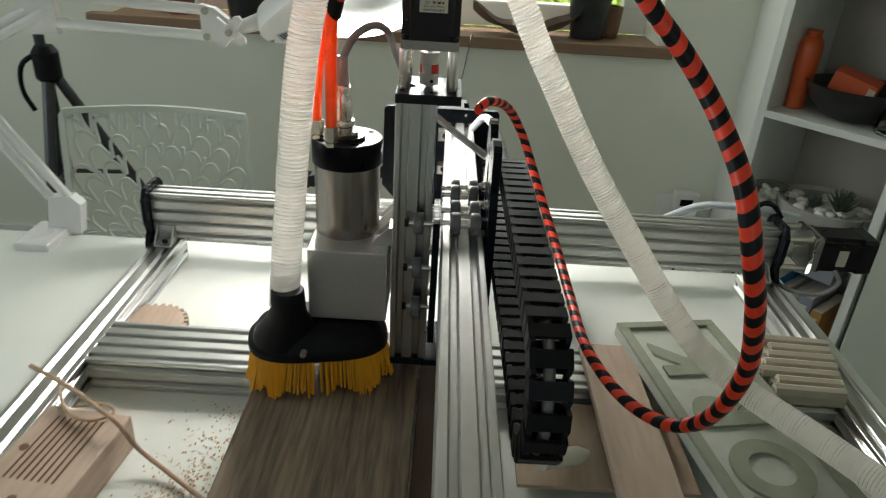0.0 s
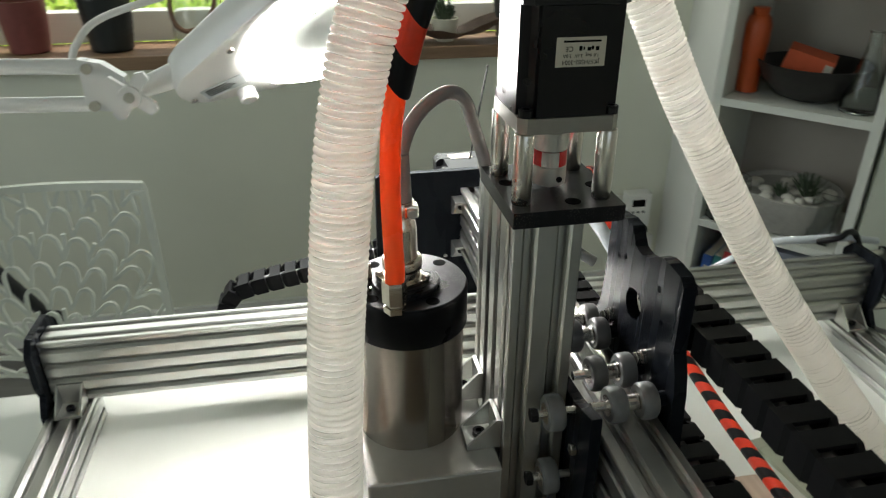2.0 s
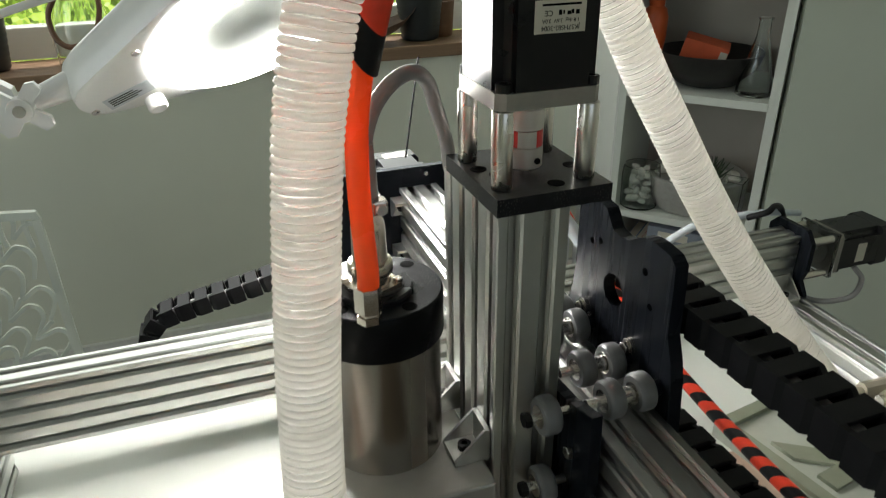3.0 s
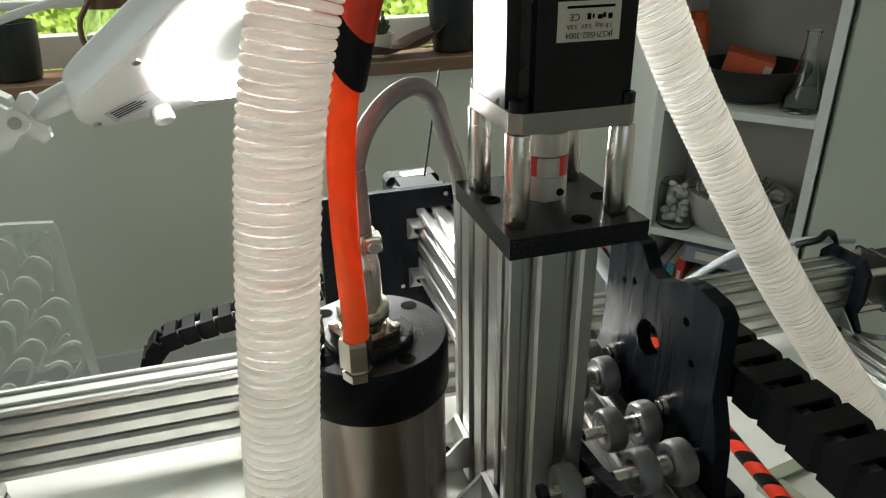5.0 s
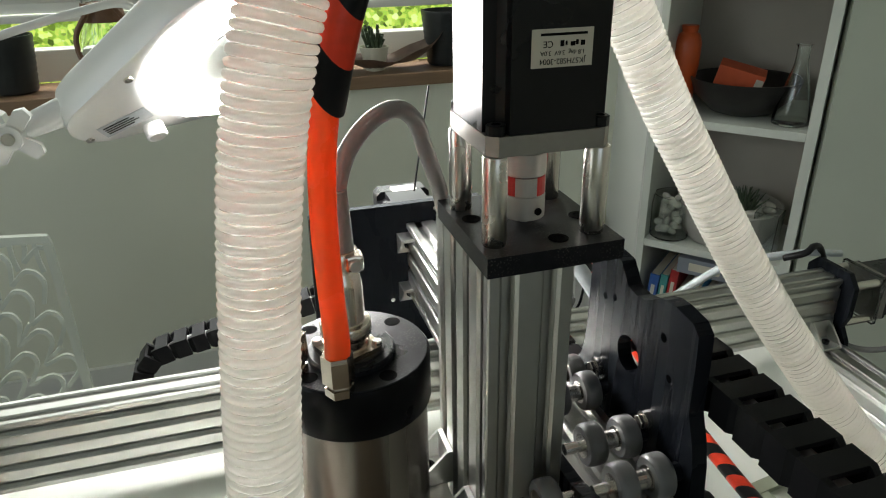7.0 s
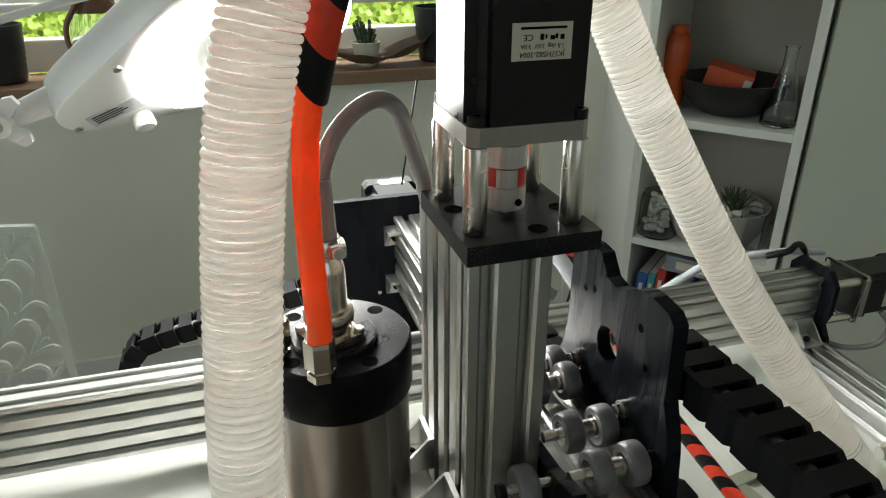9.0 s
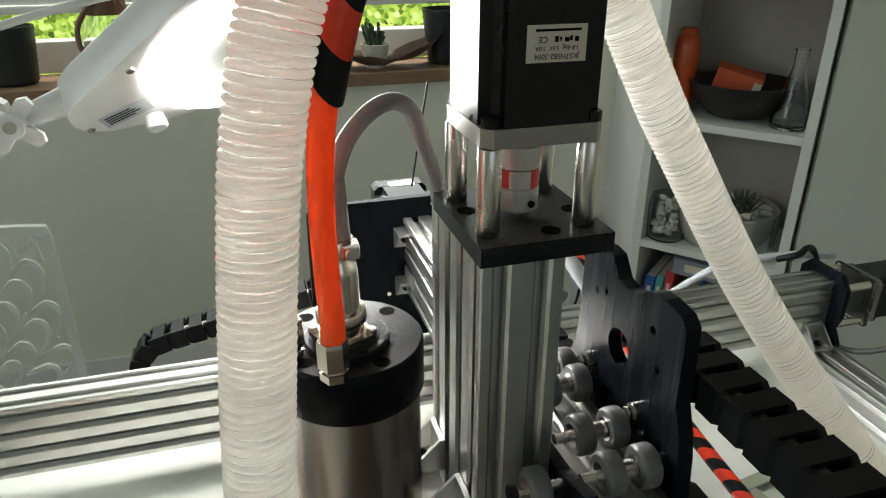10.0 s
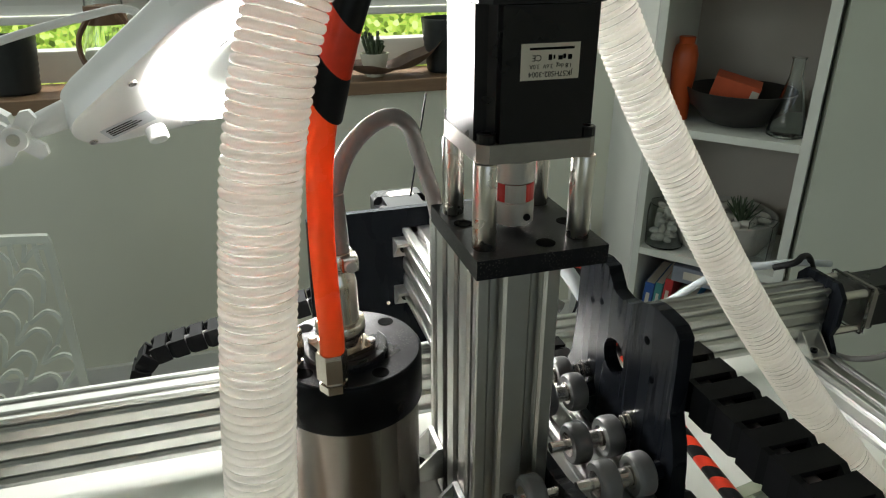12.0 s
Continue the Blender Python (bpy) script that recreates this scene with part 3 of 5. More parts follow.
for z in (1.0170, 0.9640, 0.9150):
    part("axle", new_lathe([(0.0026, -0.0135), (0.0026, 0.0113)], (0, -0.0550, z), "x", 12), CHROME, carriage)
    part("nut", hex_nut(bmesh.new(), (-0.0185, -0.0550, z), 0.0048, 0.0045), BLACK_MOTOR, carriage)
    wh = part("roller", wheel(bmesh.new(), (-0.0035, -0.0550, z), 0.0118, 0.0052), ROLLER, carriage, "grey polymer roller", smooth=True)
    part("bearing", new_lathe([(0.0068, -0.0091), (0.0068, 0.0021)], (0, -0.0550, z), "x", 18), CHROME, wh)
    part("bolt", hex_nut(bmesh.new(), (0.0078, -0.060, z - 0.028), 0.004, 0.0035), CHROME, carriage)

# ---- the upright axis with its motor ----
column = thing("vertical_axis", pose(0, 0, 0), "slotted aluminium column with black plates and a motor mount", "machine")
part("column", extrusion(0.041, 0.08, 0.3035, "z"), ALU, column, place=pose(-0.0115, -0.0040, 0.8368))
top = slab([(-0.0325, -0.0445), (0.0325, -0.0440), (0.0325, 0.0300), (-0.0325, 0.0300)], 0.0095, "z", 1.1405)
part("top_plate", top, TOP_PLATE, column, "black motor plate with dusty surface")
for x, y in ((-0.0245, 0.000), (0.005, -0.034), (-0.018, -0.011), (0.0255, -0.012), (0.004, 0.022)):
    sk = part("screw", new_lathe([(0.0046, 1.1501), (0.0046, 1.1504), (0.0026, 1.1504), (0.0022, 1.1502)], (x, y, 0), "z", 16), INK, column)
part("bottom_plate", new_box(-0.035, 0.024, -0.047, 0.037, 0.829, 0.8366), BLACK_PLATE, column)
MX, MY, MZ = -0.0010, -0.0074, 1.1908
H = 0.02357
for x in (MX - H, MX + H):
    for y in (MY - H, MY + H):
        part("standoff", new_lathe([(0.0052, 1.1502), (0.0055, 1.1508), (0.0055, 1.1900), (0.0052, 1.1906)], (x, y, 0), "z", 24), CHROME, column, smooth=True)
coup = thing("shaft_coupling", pose(MX, MY, -0.0010), "silver shaft coupling with a red rubber spider", "coupling")
part("lower_hub", new_lathe([(0.0095, 1.1535), (0.0100, 1.154), (0.0100, 1.1645), (0.0095, 1.165)], steps=32), ALU_MATT, coup, smooth=True)
part("spider", new_lathe([(0.0097, 1.1652), (0.0097, 1.1741)], steps=32), RED_RUBBER, coup, "red rubber spider")
for a in (-137, -17, 103):
    bm = bmesh.new()
    ring = [(0.00985, radians(a + s)) for s in range(0, 61, 10)]
    arc = [(r * math.cos(q), r * math.sin(q)) for r, q in ring] + [(0.006 * math.cos(q), 0.006 * math.sin(q)) for r, q in reversed(ring)]
    part("jaw", slab([(1.016 * p, 1.016 * q) for p, q in arc], 0.0088, "z", 1.1653), ALU_MATT, coup)
part("upper_hub", new_lathe([(0.0095, 1.1743), (0.0100, 1.1748), (0.0100, 1.185), (0.0095, 1.1855)], steps=32), ALU_MATT, coup, smooth=True)
part("screw", new_lathe([(0.0018, 0), (0.0018, 0.0006)], (0.003, -0.0105, 1.158), "y", 12), INK, coup)
part("lead_screw", new_lathe([(0.004, 1.1502), (0.004, 1.1534)], steps=16), CHROME, coup)
zmotor = stepper("stepper_motor", pose(MX, MY, MZ), "black stepper motor with a white rating label", 0.084)


def lettering(text, size, place, parent, material, mirror=False):
    cu = bpy.data.curves.new("lettering", "FONT")
    cu.body, cu.size, cu.extrude, cu.align_x, cu.align_y = text, size, 0.00008, "CENTER", "CENTER"
    ob = new("lettering", cu)
    me = bpy.data.meshes.new_from_object(ob.evaluated_get(bpy.context.evaluated_depsgraph_get()))
    bpy.data.objects.remove(ob)
    me.materials.append(material)
    done = new("lettering", me)
    done.parent = parent
    done.matrix_local = place
    return done


plate_label = next(c for c in zmotor.children if c.name.startswith("label_plate"))
LY = -0.0281 - 0.00045
lettering("JK57HS82-3004", 0.0031, pose(0.0022, LY, 0.0374, 90, 180, 0), plate_label, INK)
lettering("1.8 deg  3.6V  3.0A", 0.0025, pose(0.0022, LY, 0.0406, 90, 180, 0), plate_label, INK)
lettering("CE", 0.0036, pose(-0.0042, LY, 0.0441, 90, 180, 0), plate_label, INK)
for k, w in enumerate((0.0016, 0.0008, 0.0020, 0.0012, 0.0018)):
    part("logo_stroke", new_box(0.0010 + 0.0022 * k, 0.0010 + 0.0022 * k + w, LY - 0.0001, LY + 0.0001, 0.0430 + 0.0004 * (k % 2), 0.0453 - 0.0003 * (k % 3)), INK, plate_label)
part("bar", new_box(-0.0075, 0.0125, LY - 0.0001, LY + 0.0001, 0.0472, 0.0482), INK, plate_label)

# ---- spindle ----
SX, SY = -0.0855, 0.0020
spindle = thing("spindle", pose(SX, SY, 0), "brushed steel spindle with a black cap", "spindle")
part("housing", new_lathe([(0.0358, 0.88), (0.0358, 1.0605)], steps=72), STEEL, spindle, smooth=True)
part("cap", new_lathe([(0.0374, 1.061), (0.0380, 1.0618), (0.0380, 1.0866), (0.0370, 1.0880)], steps=72), BLACK_SIDE, spindle, "satin black cap", smooth=True)
part("cap_face", new_lathe([(0.0368, 1.0878), (0.0366, 1.0885)], steps=72), BLACK_CAP, spindle, "dusty black end face", smooth=True)
part("collar", new_lathe([(0.0215, 1.0887), (0.0215, 1.0912), (0.0205, 1.0922), (0.0165, 1.0922), (0.0165, 1.0928)], (-0.0015, -0.004, 0), "z", 44), BLACK_CAP, spindle, smooth=True)
# Flat black discs on the cap; the dark of each bore is colour only.
for a in range(4):
    q = radians(38 + 90 * a - (16 if a == 3 else 0))
    bore = part("screw_bore_shade", new_lathe([(0.0042, 1.08855), (0.0042, 1.08865)], (0.0305 * math.cos(q), 0.0305 * math.sin(q), 0), "z", 20), INK, spindle, smooth=True)
CX, CY = -0.0035, -0.0060
conn = part("connector", new_lathe([(0.0132, 1.0931), (0.0132, 1.0955), (0.0108, 1.0960), (0.0108, 1.1015), (0.0120, 1.1020), (0.0123, 1.1030), (0.0123, 1.1075), (0.0118, 1.1085), (0.0096, 1.1090), (0.0092, 1.128), (0.0086, 1.1320), (0.0070, 1.1345), (0.0070, 1.1375)], (CX, CY, 0), "z", 40), NICKEL, spindle, "nickel-plated round connector", smooth=True)
part("flange", slab([(-0.0130, -0.0105), (-0.0105, -0.0130), (0.0105, -0.0130), (0.0130, -0.0105), (0.0130, 0.0105), (0.0105, 0.0130), (-0.0105, 0.0130), (-0.0130, 0.0105)], 0.0026, "z", 1.0929), NICKEL, conn, place=pose(CX, CY, 0, 0, 0, 25))
for dx, dy in ((-0.0103, -0.0103), (0.0103, -0.0103), (0.0103, 0.0103), (-0.0103, 0.0103)):
    part("flange_screw", new_lathe([(0.0026, 1.0956), (0.0026, 1.0972), (0.0020, 1.0978)], (dx, dy, 0), "z", 14), CHROME, conn, smooth=True, place=pose(CX, CY, 0, 0, 0, 25))
part("clamp", new_lathe([(0.0076, 1.1378), (0.0082, 1.1384), (0.0082, 1.1450), (0.0076, 1.1458)], (CX, CY, 0), "z", 28), NICKEL, conn, smooth=True)
ear = part("clamp_ear", new_box(0.001, 0.0092, -0.0110, -0.0020, 1.1382, 1.1456, bevel=0.0012), NICKEL, conn, place=pose(CX, CY, 0))
part("screw", new_lathe([(0.0026, -0.0024), (0.0030, -0.0019), (0.0030, 0.0)], (0.0052, -0.0112, 1.1419), "y", 14), CHROME, ear)
part("heat_shrink", new_lathe([(0.0068, 1.1460), (0.0064, 1.158), (0.0056, 1.1740), (0.0053, 1.1742)], (CX, CY, 0), "z", 24), SHRINK, conn, "clear grey shrink sleeve", smooth=True)


def tube_fitting(x, y):
    """A stubby hexagon with a rounded union nut on top."""
    ob = part("tube_fitting", new_lathe([(0.0066, 1.0886), (0.0066, 1.0925), (0.0052, 1.0928), (0.0052, 1.0940)], (x, y, 0), "z", 6), NICKEL, spindle, "plated compression fitting")
    part("union_nut", new_lathe([(0.0066, 1.0941), (0.0073, 1.0950), (0.0073, 1.1030), (0.0072, 1.1070), (0.0070, 1.1092)], (x, y, 0), "z", 6), NICKEL, ob)
    return ob


tube_fitting(-0.0120, -0.0385 + 0.0040)
tube_fitting(-0.0300, -0.0120)
clampb = thing("spindle_clamp", pose(0, 0, 0), "grey cast aluminium block holding the spindle", "clamp")
part("block", new_box(-0.1215, -0.0358, -0.060, 0.034, 0.896, 0.981, bevel=0.0018), ALU_MATT, clampb)
corner_bracket(clampb, pose(-0.0324, -0.030, 0.9813, 0, 0, 180), 0.022)
corner_bracket(clampb, pose(-0.0324, 0.020, 0.9813, 0, 0, 180), 0.022)

# ---- dust shoe ----
ZONE = SHOE
shoe = thing("dust_shoe", pose(0, 0, 0), "black dust shoe with a yellow bristle skirt", "dust shoe")


def oval(rx, ry, n=48):
    """A long rounded shape between the hose port and the spindle."""
    out = []
    for k in range(n):
        a = 2 * math.pi * k / n
        c, s = math.cos(a), math.sin(a)
        out.append((rx * math.copysign(abs(c) ** 0.62, c), ry * math.copysign(abs(s) ** 0.8, s)))
    return out


def loft(bm, rings):
    loops = [[bm.verts.new(q) for q in ring] for ring in rings]
    for a, b in zip(loops, loops[1:]):
        for k in range(len(a)):
            bm.faces.new((a[k], a[(k + 1) % len(a)], b[(k + 1) % len(b)], b[k]))
    bm.faces.new(loops[0]), bm.faces.new(loops[-1])
    return bm


SHX, SHY, SHT = -0.103, -0.045, 11
sm = pose(SHX, SHY, 0, 0, 0, SHT)
plate_rings = [[sm @ Vector((x, y, z)) for x, y in oval(rx, ry)] for z, rx, ry in ((0.889, 0.070, 0.043), (0.8905, 0.073, 0.046), (0.8965, 0.073, 0.046), (0.898, 0.069, 0.042), (0.8995, 0.067, 0.041), (0.910, 0.063, 0.038), (0.9165, 0.054, 0.030))]
part("body", loft(bmesh.new(), plate_rings), BLACK_PLASTIC, shoe, smooth=True)
port = []
for z, x, y, r in ((0.897, -0.136, -0.058, 0.033), (0.908, -0.1355, -0.060, 0.031), (0.922, -0.131, -0.066, 0.0255), (0.936, -0.128, -0.073, 0.0195), (0.948, -0.1265, -0.077, 0.0172), (0.966, -0.126, -0.078, 0.0162), (0.968, -0.126, -0.078, 0.0152)):
    port.append([(x + r * math.cos(2 * math.pi * k / 32), y + r * math.sin(2 * math.pi * k / 32), z) for k in range(32)])
part("port", loft(bmesh.new(), port), BLACK_PLASTIC, shoe, smooth=True)
part("wing_screw", new_lathe([(0.003, -0.006), (0.0035, 0)], (-0.109, -0.094, 0.905), "y", 12), CHROME, shoe)
rng = random.Random(4)
bristles = bmesh.new()
n = 150
for k in range(n):
    for layer in (0, 1):
        t = 2 * math.pi * (k + 0.5 * layer + rng.uniform(-0.2, 0.2)) / n
        c, s = math.cos(t), math.sin(t)
        rx, ry = 0.069 - 0.004 * layer, 0.042 - 0.004 * layer
        x, y = rx * math.copysign(abs(c) ** 0.62, c), ry * math.copysign(abs(s) ** 0.8, s)
        clump = 1.5 * math.sin(k * 0.55) + math.sin(k * 0.23 + 1)
        lo = max(0.8440, 0.8505 + 0.0035 * clump + rng.uniform(-0.004, 0.004))
        out = 1.06 + 0.05 * math.sin(k * 0.31) + rng.uniform(0, 0.05)
        w = 0.0030
        tan = Vector((-math.sin(t), math.cos(t), 0)) * w
        a, b = sm @ Vector((x, y, 0.8905)), sm @ Vector((x * out, y * out, lo))
        nrm = Vector((c, s, 0)) * 0.0004
        rod(bristles, a, b, w * 0.62, 4, w * 0.45)
part("bristle_skirt", bristles, BRISTLE, shoe, "uneven yellow bristles")


# ---- hoses, tubes and cables ----
ZONE = MACHINE
def hose(points, radius, pitch, coil, label, seed):
    """A thin clear wall with a half-round milky coil wound round it; the wall is pinched here and there."""
    ob = thing("suction_hose", pose(0, 0, 0), label, "hose")
    _, length = spline(points, 400)
    turns = int(length / pitch)
    count = turns * 4
    line, _ = spline(points, count + 1)
    fr = frames_along(line)
    rnd = random.Random(seed)
    bm, rings, steps = bmesh.new(), [], 28
    pinch = [rnd.random() ** 6 * 0.9 for _ in range(turns + 2)]
    side = [rnd.uniform(0, 6.28) for _ in range(turns + 2)]
    for k, (q, u, v, w) in enumerate(fr):
        ring = []
        for j in range(steps):
            a = 2 * math.pi * j / steps
            groove = 0.55 * coil * (1 - math.cos(2 * math.pi * (k / 4 - j / steps))) * 0.5
            deep = coil * pinch[k // 4] * max(0.0, math.cos(a - side[k // 4]))
            r = radius - 0.75 * coil - groove - deep
            ring.append(bm.verts.new(q + r * (math.cos(a) * u + math.sin(a) * v)))
        rings.append(ring)
    for low, high in zip(rings, rings[1:]):
        for j in range(steps):
            bm.faces.new((low[j], low[(j + 1) % steps], high[(j + 1) % steps], high[j]))
    part("wall", bm, HOSE, ob, smooth=True)
    # the coil: a half-round strip along a helix
    per, verts, faces = 22, [], []
    total = turns * per
    for n in range(total + 1):
        f = n / total * count
        k = min(int(f), count - 1)
        (q0, u0, v0, w0), (q1, u1, v1, w1) = fr[k], fr[k + 1]
        g = f - k
        q, u, v, w = q0.lerp(q1, g), u0.lerp(u1, g), v0.lerp(v1, g), w0.lerp(w1, g)
        a = 2 * math.pi * n / per
        out = math.cos(a) * u + math.sin(a) * v
        wob = (1.03 if q.z < 1.0 else 0.98) + 0.06 * math.sin(n * 0.071 + seed) + 0.05 * math.sin(n * 0.31) - (0.16 if math.sin(n * 0.0193 + seed) * math.sin(n * 0.127) > 0.78 else 0.0)
        rise = coil * (0.30 + 0.70 * min(1.0, max(0.0, (q.z - 0.97) / 0.14)))
        for j in range(5):
            c = math.pi * (j / 4 - 0.5)
            p = q + out * (radius - rise + rise * math.cos(c)) + w * (pitch * 0.475 * wob * math.sin(c))
            verts.append(tuple(p))
        if n:
            base = 5 * (n - 1)
            for j in range(4):
                faces.append((base + j, base + j + 1, base + 6 + j, base + 5 + j))
    me = bpy.data.meshes.new("coil")
    me.from_pydata(verts, [], faces)
    me.materials.append(HOSE_COIL)
    me.polygons.foreach_set("use_smooth", [True] * len(me.polygons))
    wire = new("coil", me)
    wire.parent = ob
    return ob


hose([(-0.1425, -0.084, 0.925), (-0.1412, -0.074, 0.96), (-0.1392, -0.064, 1.0), (-0.1363, -0.0555, 1.04), (-0.1332, -0.0512, 1.08), (-0.1292, -0.0480, 1.12), (-0.1247, -0.0445, 1.16), (-0.1189, -0.0410, 1.20), (-0.1098, -0.0385, 1.24), (-0.097, -0.034, 1.275), (-0.078, -0.026, 1.315), (-0.04, -0.01, 1.38), (0.01, 0.01, 1.45)], 0.0160, 0.0040, 0.00155, "milky corrugated suction hose rising from the dust shoe", 3)
hose([(0.04, 0.078, 1.37), (0.064, 0.075, 1.295), (0.080, 0.070, 1.255), (0.0965, 0.0655, 1.22), (0.1165, 0.0600, 1.18), (0.1395, 0.0540, 1.14), (0.1620, 0.0465, 1.10), (0.1860, 0.0385, 1.06), (0.2125, 0.0300, 1.02), (0.2420, 0.0190, 0.978), (0.2720, 0.0050, 0.936), (0.3040, -0.0150, 0.894), (0.3370, -0.0450, 0.862), (0.375, -0.0900, 0.846), (0.42, -0.150, 0.842), (0.48, -0.24, 0.838), (0.58, -0.38, 0.826), (0.75, -0.62, 0.75), (0.95, -0.92, 0.5)], 0.0150, 0.0037, 0.00125, "milky corrugated hose drooping over the machine frame", 8)


def striped(name, points, radius, stripes, parent=None, twist=0.8, steps=20, grow=0.0, first=0):
    """A sleeve wound in two colours: each winding is a band of its own on one mesh."""
    per = 3
    line, length = spline(points, stripes * per + 1)
    bm = bmesh.new()
    fr = frames_along(line)
    rings = []
    thin = radius
    for k, (q, u, v, w) in enumerate(fr):
        ring = []
        s = min(1, max(0, (k / len(fr) - 0.35) / 0.25))
        radius = thin + grow * s * s * (3 - 2 * s)
        for j in range(steps):
            a = 2 * math.pi * j / steps
            lean = radius * twist * math.sin(a)
            ring.append(bm.verts.new(q + radius * (math.cos(a) * u + math.sin(a) * v) + w * lean))
        rings.append(ring)
    for k, (low, high) in enumerate(zip(rings, rings[1:])):
        for j in range(steps):
            f = bm.faces.new((low[j], low[(j + 1) % steps], high[(j + 1) % steps], high[j]))
            f.material_index = (k // per + first) % 2
    ob = part(name, bm, SLEEVE_RED, parent, smooth=True)
    ob.data.materials.append(SLEEVE_BLACK)
    return ob


ZONE = MACHINE
sag = [zone(1.14 - 0.085 * min(1.0, max(0.0, (n - 7) / 5))) @ Vector(p) for n, p in enumerate([(0.052, 0.05, 1.122), (0.063, 0.06, 1.128), (0.085, 0.10, 1.112), (0.105, 0.125, 1.08), (0.120, 0.11, 1.047), (0.134, 0.07, 1.012), (0.146, 0.02, 0.985), (0.153, -0.05, 0.968), (0.160, -0.125, 0.955), (0.182, -0.175, 0.942), (0.212, -0.203, 0.936), (0.236, -0.215, 0.945), (0.248, -0.228, 0.975), (0.251, -0.241, 1.022), (0.238, -0.254, 1.075), (0.226, -0.255, 1.115), (0.217, -0.235, 1.158), (0.209, -0.198, 1.187), (0.196, -0.172, 1.212), (0.178, -0.16, 1.235), (0.155, -0.15, 1.26), (0.10, -0.11, 1.33), (0.04, -0.04, 1.43)])]
loop = striped("cable_sleeve", sag, 0.0057, 136, grow=0.0018)
tagged(loop, "orange-red and black striped cable sleeve hanging in a loop", "cable")
ZONE = MACHINE
tubes = thing("water_tubes", pose(0, 0, 0), "orange water tubes with a striped sleeve on the spindle", "tube")
part("tube", new_tube([(-0.0972, -0.0328, 1.107), (-0.0968, -0.0330, 1.117), (-0.0972, -0.0300, 1.14), (-0.0972, -0.0280, 1.165), (-0.0962, -0.0285, 1.19), (-0.0942, -0.0320, 1.21), (-0.0905, -0.0360, 1.232), (-0.0840, -0.0370, 1.252), (-0.072, -0.033, 1.285)], 0.0056, 70, 20), ORANGE_TUBE, tubes, smooth=True)
part("tube", new_tube([(-0.1155, -0.0100, 1.107), (-0.1158, -0.0110, 1.12), (-0.1120, -0.0150, 1.16), (-0.1060, -0.0200, 1.20), (-0.0985, -0.0260, 1.235), (-0.084, -0.030, 1.27)], 0.0052, 60, 18), ORANGE_TUBE, tubes, smooth=True)
striped("sleeve", [(-0.0925, -0.0345, 1.222), (-0.0850, -0.0365, 1.250), (-0.071, -0.033, 1.285), (-0.048, -0.02, 1.34), (-0.015, 0.0, 1.40), (0.02, 0.02, 1.45)], 0.0080, 15, tubes, first=1)
cab = part("spindle_cable", new_tube([(-0.0890, -0.0040, 1.158), (-0.0878, -0.0030, 1.173), (-0.0808, 0.0020, 1.1890), (-0.0685, 0.0090, 1.1995), (-0.0555, 0.0150, 1.2025), (-0.0455, 0.0220, 1.1950), (-0.0400, 0.0260, 1.1810), (-0.0310, 0.0340, 1.1570), (-0.016, 0.06, 1.12), (0.02, 0.09, 1.08), (0.07, 0.07, 1.05)], 0.0042, 90, 18), CABLE_GREY, smooth=True)
tagged(cab, "grey power cable arching from the spindle connector", "cable")


# ---- energy chains ----
def chain_link(width, pitch, height):
    """One link along +y, its outer side up: two cheeks joined by two bridges, as one closed shell of cells."""
    t, b, w, h = 0.0036, 0.0028, width / 2, height / 2
    xs, ys, zs = (-w, -w + t, w - t, w), (0.0, pitch * 0.05, pitch * 0.72, pitch * 0.96), (-h, -h + b, h - b, h)
    full = {(i, j, k) for i in (0, 2) for j in range(3) for k in range(3)} | {(1, 1, 0), (1, 1, 2)}
    bm, made = bmesh.new(), {}

    def corner(i, j, k):
        if (i, j, k) not in made:
            step = 0.0016 if j == 3 else 0.0
            made[i, j, k] = bm.verts.new((xs[i] - math.copysign(step, xs[i]), ys[j], zs[k] - math.copysign(step, zs[k])))
        return made[i, j, k]

    for i, j, k in full:
        for axis in range(3):
            for s in (0, 1):
                near = [i, j, k]
                near[axis] += 2 * s - 1
                if tuple(near) in full:
                    continue
                base = [i, j, k]
                base[axis] += s
                u, v = [a for a in range(3) if a != axis]
                quad = []
                for du, dv in ((0, 0), (1, 0), (1, 1), (0, 1)):
                    q = list(base)
                    q[u] += du
                    q[v] += dv
                    quad.append(corner(*q))
                bm.faces.new(quad)
    me = bpy.data.meshes.new("link")
    bmesh.ops.recalc_face_normals(bm, faces=bm.faces)
    bm.to_mesh(me)
    bm.free()
    me.materials.append(BLACK_PLASTIC)
    return me


def energy_chain(points, width, pitch, height, label, side):
    ob = thing("energy_chain", pose(0, 0, 0), label, "cable chain", "energy chains")
    _, length = spline(points, 200)
    count = int(length / pitch)
    line, _ = spline(points, count + 1)
    me = chain_link(width, length / count, height)
    side = Vector(side)
    for a, b in zip(line, line[1:]):
        way = (b - a).normalized()
        up = side.cross(way).normalized()
        x = way.cross(up)
        m = Matrix((x, way, up)).transposed().to_4x4()
        m.translation = a
        link = new("link", me)
        link.parent = ob
        link.matrix_local = m
    part("cable", new_tube([q for q in line[1:-1:3]], 0.0042, 80, 10), CABLE_GREY, ob, "grey cable inside the links", smooth=True)
    return ob


cc, cr = (-0.312, 1.017), 0.047
CHX = 0.0935
arc = [(CHX, cc[0] - cr * math.sin(radians(a)), cc[1] + cr * math.cos(radians(a))) for a in range(10, 171, 20)]
